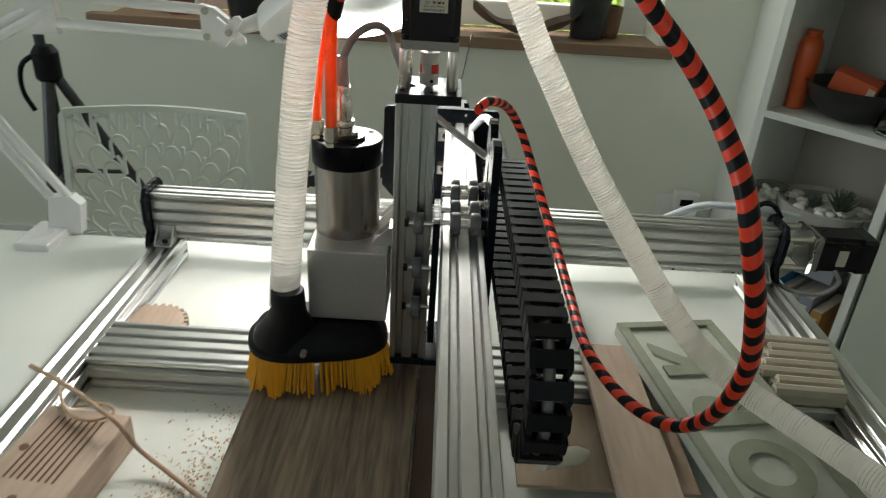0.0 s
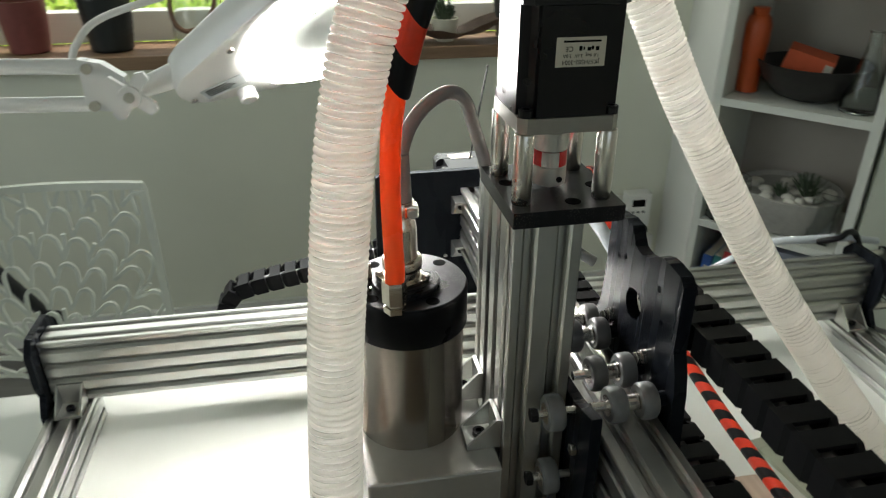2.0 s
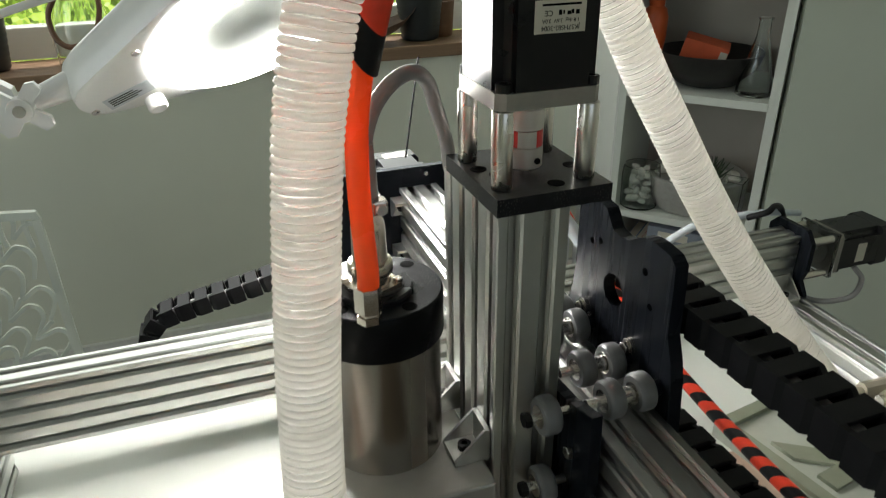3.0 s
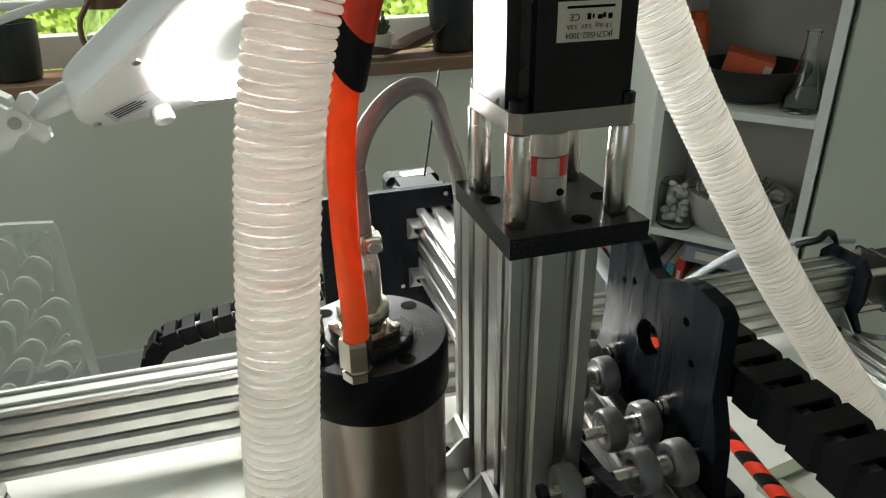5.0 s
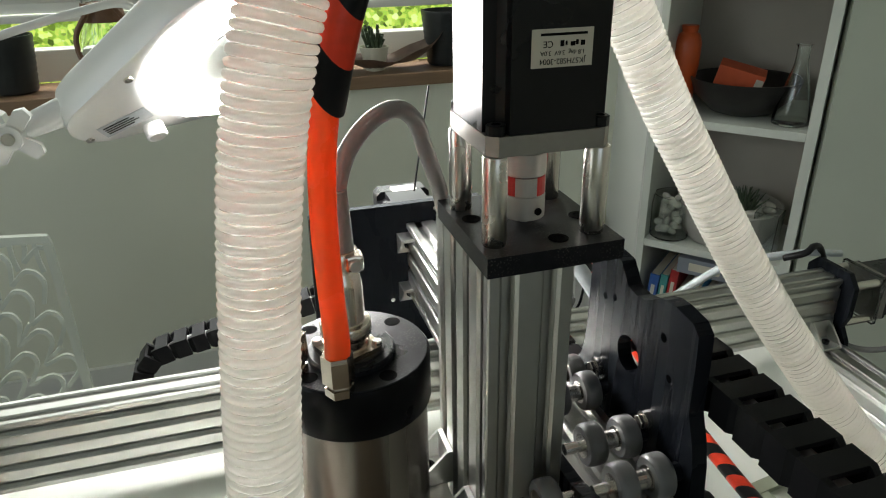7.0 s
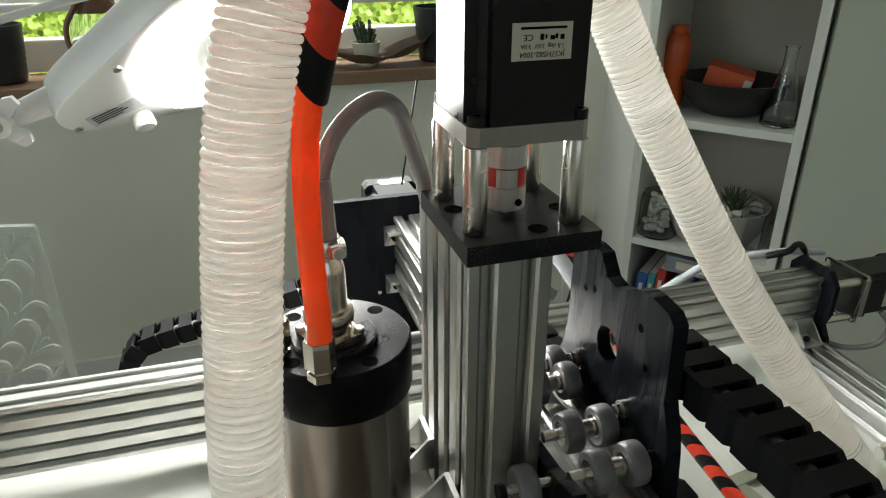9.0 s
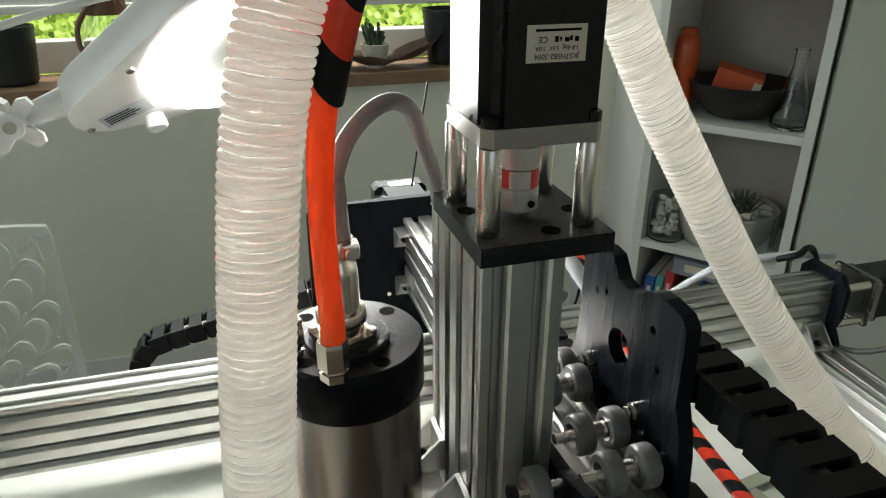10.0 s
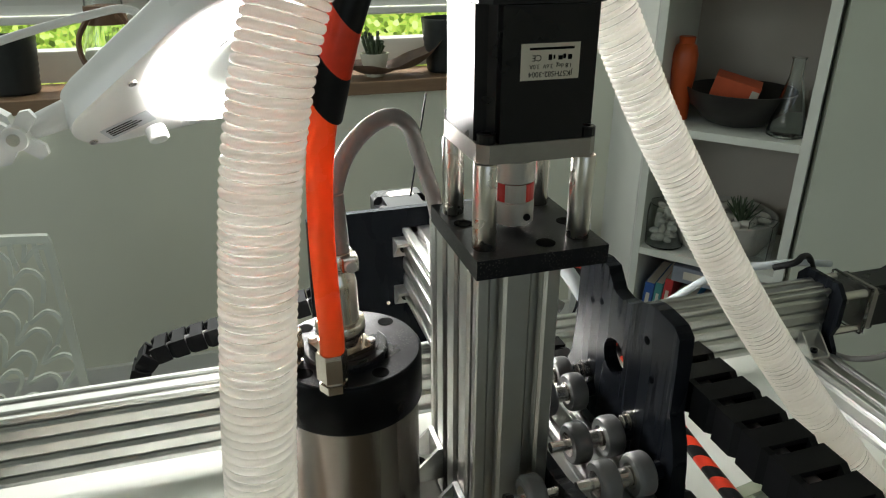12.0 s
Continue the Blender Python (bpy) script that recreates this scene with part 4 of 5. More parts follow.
energy_chain([(CHX, 0.012, 1.060), (CHX, -0.03, 1.063), (CHX, -0.10, 1.064), (CHX, -0.22, 1.064)] + arc + [(CHX, -0.22, 0.970), (CHX - 0.002, -0.05, 0.970), (CHX - 0.002, 0.12, 0.970), (CHX - 0.002, 0.31, 0.970)], 0.029, 0.0182, 0.0195, "black plastic energy chain looping beside the gantry beam", (1, 0, 0))
ZONE = BENCH
larc = [(-0.205 - 0.042 * math.sin(radians(a)), 0.372, 0.857 + 0.042 * math.cos(radians(a))) for a in range(20, 171, 25)]
energy_chain([(0.02, 0.372, 0.934), (-0.06, 0.372, 0.929), (-0.13, 0.372, 0.914)] + larc + [(-0.15, 0.372, 0.8265), (0.1, 0.372, 0.8265)], 0.026, 0.0178, 0.019, "black plastic energy chain behind the guide rail", (0, -1, 0))


# ---- lamp on the table edge ----
ZONE = LAMP
lamp = thing("magnifier_lamp", pose(0, 0, 0), "white clamp-on magnifier lamp, switched on", "lamp")
LC = Vector((-0.100, 0.372, 1.185))
to_handle = Vector((-0.17, 0.0, -0.068)).normalized()
face_n = Vector((0.10, -0.56, -0.82))
face_n = (face_n - to_handle * face_n.dot(to_handle)).normalized()
cross = face_n.cross(to_handle).normalized()
lm = Matrix((-to_handle, cross, face_n)).transposed().to_4x4()
lm.translation = LC
# local: x away from the handle, z the way the light falls
R = 0.105


def head_ring(scale, z):
    """The outline round the lens circle and the rounded handle end."""
    out = []
    for k in range(72):
        c, s = math.cos(2 * math.pi * k / 72), math.sin(2 * math.pi * k / 72)
        x, r = max(((0.0, R), (-0.128, 0.043)), key=lambda q: q[0] * c + q[1])
        out.append(lm @ Vector(((x + r * c) - (1 - scale) * R * c, r * s - (1 - scale) * R * s, z)))
    return out


part("head", loft(bmesh.new(), [head_ring(0.90, -0.040), head_ring(0.97, -0.033), head_ring(1.0, -0.012), head_ring(0.99, -0.002), head_ring(0.96, 0.0)]), LAMP_WHITE, lamp, smooth=True)
led = new_lathe([(0.060, 0.0022), (0.060, 0.0034), (R * 0.93, 0.0034), (R * 0.93, 0.0022)], steps=56, hollow=True)
part("led_ring", led, LED_PANEL, lamp, "glowing white light ring", place=lm @ pose(0.004, 0, 0))
part("led_cover", slab([(-0.090, -0.036), (-0.060, -0.072), (-0.058, 0.0), (-0.060, 0.072), (-0.086, 0.046)], 0.0012, "z", 0.0022), LED_PANEL, lamp, "glowing end of the light ring", place=lm)
part("lens", new_lathe([(0.0595, 0.0012), (0.0595, 0.003)], steps=48), GLASS, lamp, "clear magnifier lens", place=lm @ pose(0.004, 0, 0.002))
part("switch_knob", new_lathe([(0.0085, 0), (0.0095, 0.002), (0.0095, 0.012), (0.008, 0.0135)], steps=24), LAMP_WHITE, lamp, place=lm @ pose(-0.115, 0.040, -0.001))
stk = part("sticker", new_box(-0.022, 0.022, -0.011, 0.011, 0.0, 0.0006), CABLE_PALE, lamp, "grey rating sticker", place=lm @ pose(-0.128, 0.010, 0.0008))
for k in range(4):
    part("bar", new_box(-0.018, 0.006 + 0.003 * (k % 3), -0.008 + 0.004 * k, -0.0062 + 0.004 * k, 0.0008, 0.0010), INK, stk)
for x, y in ((-0.096, -0.052), (-0.162, 0.012)):
    part("screw", new_lathe([(0.004, 0.0005), (0.0035, 0.0018)], (x, y, 0), "z", 14), CHROME, lamp, place=lm)
J1 = Vector((-0.300, 0.372, 1.133))
part("neck", rod(bmesh.new(), J1, (-0.252, 0.372, 1.150), 0.009, 18, 0.013), LAMP_WHITE, lamp, smooth=True)
knob = part("wing_knob", new_lathe([(0.010, 0), (0.011, 0.004), (0.011, 0.012), (0.009, 0.014)], (J1.x, 0.346, J1.z), "y", 20), LAMP_WHITE, lamp, smooth=True)
for a in range(45, 405, 90):
    part("wing", slab([(0.006, -0.006), (0.024, -0.0075), (0.027, 0.0), (0.022, 0.0055), (0.006, 0.006)], 0.007, "z", 0), LAMP_WHITE, knob, place=Matrix.Translation((J1.x, 0.356, J1.z)) @ pose(0, 0, 0, 90, 0, 0) @ pose(0, 0, 0, 0, 0, a + 12))
part("bolt", new_lathe([(0.005, 0), (0.005, 0.03)], (J1.x, 0.3435, J1.z), "y", 16), CHROME, lamp)
J2 = Vector((-0.56, 0.372, 1.142))
part("yoke", slab([(-0.300, 1.120), (-0.322, 1.115), (-0.345, 1.118), (-0.345, 1.166), (-0.325, 1.162), (-0.306, 1.148)], 0.014, "y", 0.365), LAMP_WHITE, lamp)
for z0, z1 in ((1.158, 1.166), (1.122, 1.128)):
    bar = part("arm_bar", rod(bmesh.new(), (-0.337, 0.372, z0), (-0.57, 0.372, z1), 0.0075, 14), LAMP_WHITE, lamp, smooth=True)
    part("pin", new_lathe([(0.005, 0), (0.005, 0.024)], (-0.337, 0.36, z0), "y", 14), CHROME, bar)
part("elbow", slab([(-0.555, 1.112), (-0.60, 1.110), (-0.612, 1.14), (-0.60, 1.178), (-0.555, 1.178)], 0.016, "y", 0.364), LAMP_WHITE, lamp)
foot = Vector((-0.598, 0.372, 0.835))
for dx, dz in ((-0.012, -0.004), (0.016, 0.0)):
    part("lower_arm_bar", rod(bmesh.new(), (foot.x + dx, foot.y, foot.z + dz), (-0.735 + dx, 0.352, 1.06), 0.0075, 14), LAMP_WHITE, lamp, smooth=True)
for dx in (-0.012, 0.014):
    part("upper_link", rod(bmesh.new(), (-0.735 + dx, 0.352, 1.06), (-0.585 + dx, 0.370, 1.142), 0.0075, 14), LAMP_WHITE, lamp, smooth=True)
part("base_joint", slab([(-0.632, 0.79), (-0.578, 0.79), (-0.570, 0.842), (-0.585, 0.856), (-0.622, 0.852)], 0.02, "y", 0.362), LAMP_WHITE, lamp)
part("clamp", new_box(-0.655, -0.60, 0.30, 0.385, TABLE_Z + 0.0005, TABLE_Z + 0.016, bevel=0.003), LAMP_WHITE, lamp)
part("clamp_post", new_box(-0.645, -0.61, 0.3635, 0.3845, TABLE_Z - 0.07, TABLE_Z, bevel=0.002), LAMP_WHITE, lamp)
part("lead", new_tube([(-0.18, 0.40, 1.195), (-0.20, 0.41, 1.225), (-0.24, 0.40, 1.222), (-0.32, 0.39, 1.20), (-0.345, 0.375, 1.178), (-0.352, 0.374, 1.160)], 0.0035, 50, 10), LAMP_WHITE, lamp, smooth=True)

# ---- chair behind the table ----
ZONE = CHAIR
chair = thing("chair", pose(0, 0, 0), "white plastic chair with a lattice back", "chair")
cx0, cx1, cz0, cz1, cy = -0.835, -0.443, 0.46, 0.857, 0.85


def back_pt(u, v):
    """A point of the curved back; u across, v up, both 0 to 1."""
    flare = 0.012 * (1 - v)
    return Vector((cx0 - flare + (cx1 - cx0 + 2 * flare) * u, cy + 0.05 * (v - 0.9) + 0.03 * (1 - (2 * u - 1) ** 2), cz0 + (cz1 - cz0) * v + 0.004 * (1 - (2 * u - 1) ** 2) * v))


def strap(points, w, t=0.008):
    bm = bmesh.new()
    line, _ = spline(points, max(8, len(points) * 5))
    prev = None
    for k, q in enumerate(line):
        way = (line[min(k + 1, len(line) - 1)] - line[max(0, k - 1)]).normalized()
        nrm = Vector((0, 1, 0))
        side = way.cross(nrm).normalized() * w / 2
        ring = [bm.verts.new(q + s * side + d * nrm) for s, d in ((-1, -t / 2), (1, -t / 2), (1, t / 2), (-1, t / 2))]
        if prev:
            for j in range(4):
                bm.faces.new((prev[j], prev[(j + 1) % 4], ring[(j + 1) % 4], ring[j]))
        else:
            bm.faces.new(ring)
        prev = ring
    bm.faces.new(prev)
    return bm


border = [back_pt(0, 0), back_pt(0, 0.3), back_pt(0, 0.6), back_pt(0, 0.97), back_pt(0.02, 1), back_pt(0.3, 1), back_pt(0.6, 1), back_pt(0.98, 1), back_pt(1, 0.97), back_pt(1, 0.6), back_pt(1, 0.3), back_pt(1, 0)]
part("back_frame", strap(border, 0.013, 0.012), CHAIR_WHITE, chair)
crng = random.Random(12)


def fan_point(ring, j, count, jitter=0.0):
    """A point of the fan of meshes: rings spread from the foot of the back, each with its own count."""
    a = math.pi * (j / count)
    r = 0.10 + 0.118 * ring
    return 0.5 - 0.78 * r * math.cos(a) * 1.05, 0.10 + r * math.sin(a) * 1.02 + jitter


def inside(u, v):
    return -0.001 <= u <= 1.001 and -0.001 <= v <= 1.001


# scalloped meshes that fan out from the foot of the back, ring by ring
for ring in range(11):
    count = 6 + 2 * ring
    for j in range(count):
        half = 0.5 * (ring % 2)
        u0, v0 = fan_point(ring, j + half, count)
        u1, v1 = fan_point(ring, j + 1 + half, count)
        um, vm = fan_point(ring, j + 0.5 + half, count)
        cx, cy2 = um - 0.5, vm - 0.10
        size = max(0.05, math.hypot(cx, cy2))
        bulge = 0.112 + crng.uniform(-0.012, 0.012)
        pts = []
        for g in range(7):
            t = g / 6
            b = bulge * math.sqrt(max(0.0, 1 - (2 * t - 1) ** 2))
            u, v = u0 + (u1 - u0) * t + cx / size * b, v0 + (v1 - v0) * t + cy2 / size * b
            if inside(u, v):
                pts.append(back_pt(u, v))
        if len(pts) >= 3:
            part("lattice", strap(pts, 0.0066, 0.006), CHAIR_WHITE, chair)
        # the rib that runs outwards from where two scallops meet
        if ring % 3 == 1 and inside(u0, v0):
            ue, ve = fan_point(ring + 1, (j + half) / count * (count + 2), count + 2)
            if inside(ue, ve):
                part("lattice", strap([back_pt(u0, v0), back_pt((u0 + ue) / 2 + crng.uniform(-0.008, 0.008), (v0 + ve) / 2), back_pt(ue, ve)], 0.0060, 0.006), CHAIR_WHITE, chair)
for j in range(11):
    u = 0.05 + 0.09 * j
    lean = crng.uniform(-0.012, 0.012)
    part("lattice", strap([back_pt(u + lean, 0.86 + 0.03 * math.sin(3.1 * u)), back_pt(u, 0.93), back_pt(u + 0.3 * lean, 1.0)], 0.0066, 0.006), CHAIR_WHITE, chair)
part("seat", new_box(cx0 - 0.01, cx1 + 0.01, 0.45, 0.83, 0.435, 0.46, bevel=0.008), CHAIR_WHITE, chair)
for x in (cx0, cx1):
    for y in (0.47, 0.81):
        part("leg", rod(bmesh.new(), (x, y, ground_level(1.065)), (x, y, 0.436), 0.012, 14, 0.016), CHAIR_WHITE, chair)

# ---- tripod by the wall ----
ZONE = STAND
tripod = thing("tripod", pose(0, 0, 0), "black camera tripod standing by the wall", "tripod")
tx, ty = -0.945, 1.0
part("centre_column", rod(bmesh.new(), (tx, ty, 0.62), (tx - 0.012, ty, 1.20), 0.012), TRIPOD, tripod, smooth=True)
part("shoulder", new_lathe([(0.022, 0.86), (0.030, 0.87), (0.030, 0.93), (0.020, 0.945)], (tx, ty, 0), "z", 20), BLACK_PLASTIC, tripod)
for k, (ex, ey) in enumerate(((tx - 0.10, 1.05), (tx + 0.44, 1.12), (tx + 0.02, 0.70))):
    leg = part("leg", rod(bmesh.new(), (tx, ty, 0.90), (tx + (ex - tx) * 0.5, ty + (ey - ty) * 0.5, 0.46), 0.013, 12), TRIPOD, tripod)
    part("lower_tube", rod(bmesh.new(), (tx + (ex - tx) * 0.5, ty + (ey - ty) * 0.5, 0.46), (ex, ey, ground_level(1.10)), 0.0095, 12), TRIPOD, leg)
    part("clip", new_lathe([(0.018, -0.02), (0.018, 0.02)], (tx + (ex - tx) * 0.5, ty + (ey - ty) * 0.5, 0.46), "z", 10), BLACK_PLASTIC, leg)
    part("brace", rod(bmesh.new(), (tx, ty, 0.63), (tx + (ex - tx) * 0.34, ty + (ey - ty) * 0.34, 0.62), 0.006, 8), TRIPOD, tripod)
part("pan_handle", new_tube([(tx - 0.01, ty - 0.01, 0.93), (tx - 0.05, ty - 0.02, 0.90), (tx - 0.06, ty - 0.02, 0.84), (tx - 0.04, ty - 0.02, 0.79)], 0.006, 20, 8), BLACK_PLASTIC, tripod)

# ---- corner shelf ----
ZONE = ROOM
A, B = Vector((0.874, 1.194, 0)), Vector((1.092, 0.940, 0))
d = (B - A).normalized()
back = Vector((-d.y, d.x, 0))
SW = (B - A).length
shm = Matrix((d, back, Vector((0, 0, 1)))).transposed().to_4x4()
shm.translation = A
shelf = thing("shelf_unit", shm, "white open shelf unit in the room corner", "shelf")
DEP = 0.30
part("side_panel", new_box(-0.018, 0.0, 0.0, DEP, FLOOR_Z, 2.0), SHELF_WHITE, shelf)
part("side_panel", new_box(SW, SW + 0.022, 0.0, DEP, FLOOR_Z, 2.0), SHELF_WHITE, shelf)
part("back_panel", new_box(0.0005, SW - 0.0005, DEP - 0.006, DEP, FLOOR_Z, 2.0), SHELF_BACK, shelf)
LEVELS = (0.18, 0.497, 0.828, 1.16, 1.50, 1.98)
for z in LEVELS:
    part("shelf_board", new_box(0.0006, SW - 0.0006, 0.001, DEP - 0.007, z, z + 0.019), SHELF_WHITE, shelf)


def on_shelf(x, y, z):
    return shm @ pose(x, y, z)


SZ1, SZ2 = 0.828 + 0.0195, 0.497 + 0.0195
bowl = part("bowl", new_lathe([(0.05, 0), (0.075, 0.008), (0.115, 0.045), (0.132, 0.088), (0.126, 0.088), (0.108, 0.048), (0.07, 0.014), (0.01, 0.010)], steps=48), BOWL_BLACK, None, smooth=True, place=on_shelf(0.165, 0.135, SZ1))
tagged(bowl, "wide dark bowl on the white shelf", "bowl")
cardbox = part("card_box", new_box(-0.055, 0.055, -0.03, 0.03, -0.02, 0.03, bevel=0.002), ORANGE_BOX, None, place=on_shelf(0.150, 0.135, SZ1 + 0.082) @ pose(0, 0, 0, 8, 14, 10))
tagged(cardbox, "orange cardboard pack lying in the bowl", "box")
part("tag", new_box(0.036, 0.054, -0.0306, -0.0302, 0.0, 0.02), LABEL_WHITE, cardbox, "small white tag")
vase = part("vase", new_lathe([(0.022, 0), (0.030, 0.004), (0.031, 0.10), (0.036, 0.14), (0.037, 0.20), (0.030, 0.225), (0.022, 0.232), (0.024, 0.25), (0.022, 0.252)], steps=32), ORANGE_VASE, None, smooth=True, place=on_shelf(0.026, 0.10, SZ1) @ Matrix.Diagonal((0.85, 0.85, 0.82, 1)))
tagged(vase, "tall orange ceramic bottle vase on the shelf", "vase")
flask = part("glass_flask", new_lathe([(0.038, 0.0), (0.042, 0.003), (0.042, 0.012), (0.030, 0.075), (0.015, 0.140), (0.014, 0.175), (0.018, 0.181), (0.012, 0.181), (0.012, 0.14), (0.027, 0.075), (0.039, 0.012), (0.036, 0.005), (0.002, 0.005)], steps=36), GLASS, None, smooth=True, place=on_shelf(0.288, 0.075, SZ1))
tagged(flask, "clear conical glass flask on the shelf", "flask")
jar = thing("pebble_jar", on_shelf(0.048, 0.055, SZ2), "glass jar filled with white pebbles", "jar")
part("glass", new_lathe([(0.046, 0), (0.050, 0.004), (0.052, 0.09), (0.048, 0.118), (0.045, 0.118), (0.049, 0.09), (0.047, 0.006), (0.002, 0.005)], steps=32), GLASS, jar, smooth=True)
prng = random.Random(3)
for k in range(46):
    a, rr, zz = prng.uniform(0, 6.28), 0.030 * math.sqrt(prng.uniform(0.1, 1)), 0.018 + 0.088 * (k / 46)
    bm = bmesh.new()
    bmesh.ops.create_icosphere(bm, subdivisions=2, radius=0.0125, matrix=pose(rr * math.cos(a), rr * math.sin(a), zz, prng.uniform(0, 180), prng.uniform(0, 180), 0) @ Matrix.Diagonal((1.15, 0.85, 0.75, 1)))
    part("pebble", bm, STONE, jar, smooth=True)
planter = thing("planter_bowl", on_shelf(0.178, 0.125, SZ2), "grey concrete bowl with pebbles and small succulents", "planter")
part("bowl", new_lathe([(0.08, 0), (0.10, 0.004), (0.125, 0.05), (0.130, 0.098), (0.124, 0.100), (0.118, 0.088), (0.02, 0.085)], steps=44), CONCRETE, planter, smooth=True)
for k in range(26):
    a, rr = prng.uniform(0, 6.28), 0.10 * math.sqrt(prng.uniform(0, 1))
    bm = bmesh.new()
    bmesh.ops.create_icosphere(bm, subdivisions=2, radius=0.015, matrix=pose(rr * math.cos(a), rr * math.sin(a), 0.092, 0, 0, prng.uniform(0, 180)) @ Matrix.Diagonal((1.2, 0.9, 0.6, 1)))
    part("pebble", bm, STONE, planter, smooth=True)
for px, py, hh in ((0.05, -0.03, 0.065), (-0.01, -0.05, 0.035), (0.03, 0.02, 0.05)):
    for k in range(16):
        a = k * 2.4
        lean = 0.25 + 0.6 * (k / 16)
        tip = Vector((px + hh * lean * math.cos(a), py + hh * lean * math.sin(a), 0.094 + hh * (1.05 - 0.5 * lean)))
        part("leaf", rod(bmesh.new(), (px + 0.004 * math.cos(a), py + 0.004 * math.sin(a), 0.090), tip, 0.0045, 5, 0.0008), LEAF, planter)
gv = part("glass_vase", new_lathe([(0.034, 0.0), (0.036, 0.002), (0.041, 0.115), (0.038, 0.115), (0.033, 0.006), (0.002, 0.006)], steps=4), GLASS, None, place=on_shelf(0.285, 0.06, SZ2) @ pose(0, 0, 0, 0, 0, 40))
tagged(gv, "square clear glass vase on the shelf", "vase")


def book(x, w, h, mat, lean=0, depth=0.16, y=0.03):
    ob = thing("book", on_shelf(x, y, 0.1995) @ pose(0, 0, 0, 0, lean, 0), "paperback book standing on the lower shelf", "book", "books on the lower shelf")
    part("cover", new_box(0, w, 0, depth, 0, h, bevel=0.0012), mat, ob)
    part("page_block", new_box(0.002, w - 0.002, 0.004, depth + 0.001, h, h + 0.0008), LABEL_WHITE, ob)
    part("title_bar", new_box(w * 0.3, w * 0.7, -0.0006, -0.0001, h * 0.35, h * 0.85), LABEL_WHITE if mat is not BOOKS[3] else INK, ob)
    return ob


bx = 0.006
for k, (w, h, c) in enumerate(((0.026, 0.205, 0), (0.020, 0.21, 2), (0.022, 0.23, 1), (0.022, 0.17, 3), (0.036, 0.19, 4), (0.024, 0.165, 3), (0.03, 0.15, 6), (0.04, 0.17, 5), (0.03, 0.14, 7))):
    book(bx, w, h, BOOKS[c], 4 if k < 3 else 0)
    bx += w + 0.003 + (0.012 if k == 2 else 0)
flat = thing("box_file", on_shelf(0.10, 0.02, 0.1995 + 0.232) @ pose(0, 0, 0, 0, 0, 0), "dark blue boxed device lying on the books", "box")
part("case", new_box(-0.01, 0.19, 0.0, 0.2, 0.0, 0.045, bevel=0.003), BOOKS[5], flat)
part("panel", new_box(0.02, 0.10, -0.0006, -0.0001, 0.012, 0.034), LABEL_WHITE, flat)

# ---- wall socket with an energy meter ----
sock = thing("wall_socket", pose(0, 0, 0), "white wall socket with a plugged-in energy meter", "socket")
part("face_plate", new_box(0.715, 0.765, 1.428, 1.4398, 0.385, 0.495, bevel=0.004), WHITE_PAINT, sock)
meter = part("energy_meter", new_box(0.757, 0.832, 1.385, 1.428, 0.372, 0.515, bevel=0.006), WHITE_PAINT, sock)
part("display", new_box(0.772, 0.812, 1.3842, 1.3848, 0.475, 0.497), INK, meter)
for x in (0.776, 0.792, 0.808):
    part("button", new_box(x - 0.004, x + 0.004, 1.3835, 1.3848, 0.455, 0.461), GREY_PLASTIC, meter)
part("plug", new_lathe([(0.014, 0), (0.021, 0.008), (0.021, 0.04)], (0.793, 1.3445, 0.412), "y", 20), BLACK_PLASTIC, sock, "black mains plug")
part("lead", new_tube([(0.793, 1.35, 0.40), (0.793, 1.345, 0.36), (0.788, 1.36, 0.25), (0.77, 1.38, FLOOR_Z + 0.03)], 0.004, 30, 8), BLACK_PLASTIC, sock)
duct = part("cable_duct", slab([(0.80, FLOOR_Z), (0.87, FLOOR_Z), (0.87, 0.36), (0.80, 0.372)], 0.02, "y", 1.418), WHITE_PAINT)
tagged(duct, "white flat box against the wall", "duct")

# ---- things on the sill ----
SILL = 0.9545


def pot(name, x, y, r0, r1, h, mat, label, ribs=0, wall=0.005):
    rows = [(r0 * 0.92, 0), (r0, 0.003)]
    n = max(4, ribs * 2)
    for k in range(1, n):
        t = k / n
        rows.append((r0 + (r1 - r0) * t + (0.0014 if ribs and k % 2 else 0), h * t))
    rows += [(r1, h), (r1 - wall, h), (r1 - wall * 1.2, h * 0.86), (0.004, h * 0.85)]
    ob = part(name, new_lathe(rows, steps=40), mat, None, smooth=True, place=pose(x, y, SILL))
    return tagged(ob, label, "flower pot")


pot("flower_pot", -0.60, 1.50, 0.048, 0.062, 0.125, POT_BLACK, "ribbed black flower pot on the sill", 9)
pot("flower_pot", 0.42, 1.50, 0.048, 0.064, 0.135, POT_BLACK, "ribbed black flower pot on the sill", 9)
pot("flower_pot", -0.79, 1.51, 0.045, 0.056, 0.12, POT_RED, "red-brown flower pot on the sill")
pot("flower_pot", 0.225, 1.475, 0.024, 0.037, 0.058, POT_CREAM, "small cream pot with a succulent")
pot("flower_pot", 0.49, 1.53, 0.03, 0.036, 0.09, BROWN, "small brown pot on the sill")
succ = thing("succulent", pose(0.225, 1.475, SILL + 0.05), "small dark green succulent in a cream pot", "plant")
for k in range(34):
    a, hh = k * 2.4, 0.012 + 0.05 * ((k * 7) % 11) / 11
    sx, sy = 0.020 * math.cos(a) * ((k % 5) / 5), 0.020 * math.sin(a) * ((k % 5) / 5)
    part("leaf", rod(bmesh.new(), (sx, sy, 0.0), (sx + 0.013 * math.cos(a), sy + 0.013 * math.sin(a), hh), 0.0028, 6, 0.0042), LEAF, succ)
dish = bmesh.new()
grid = []
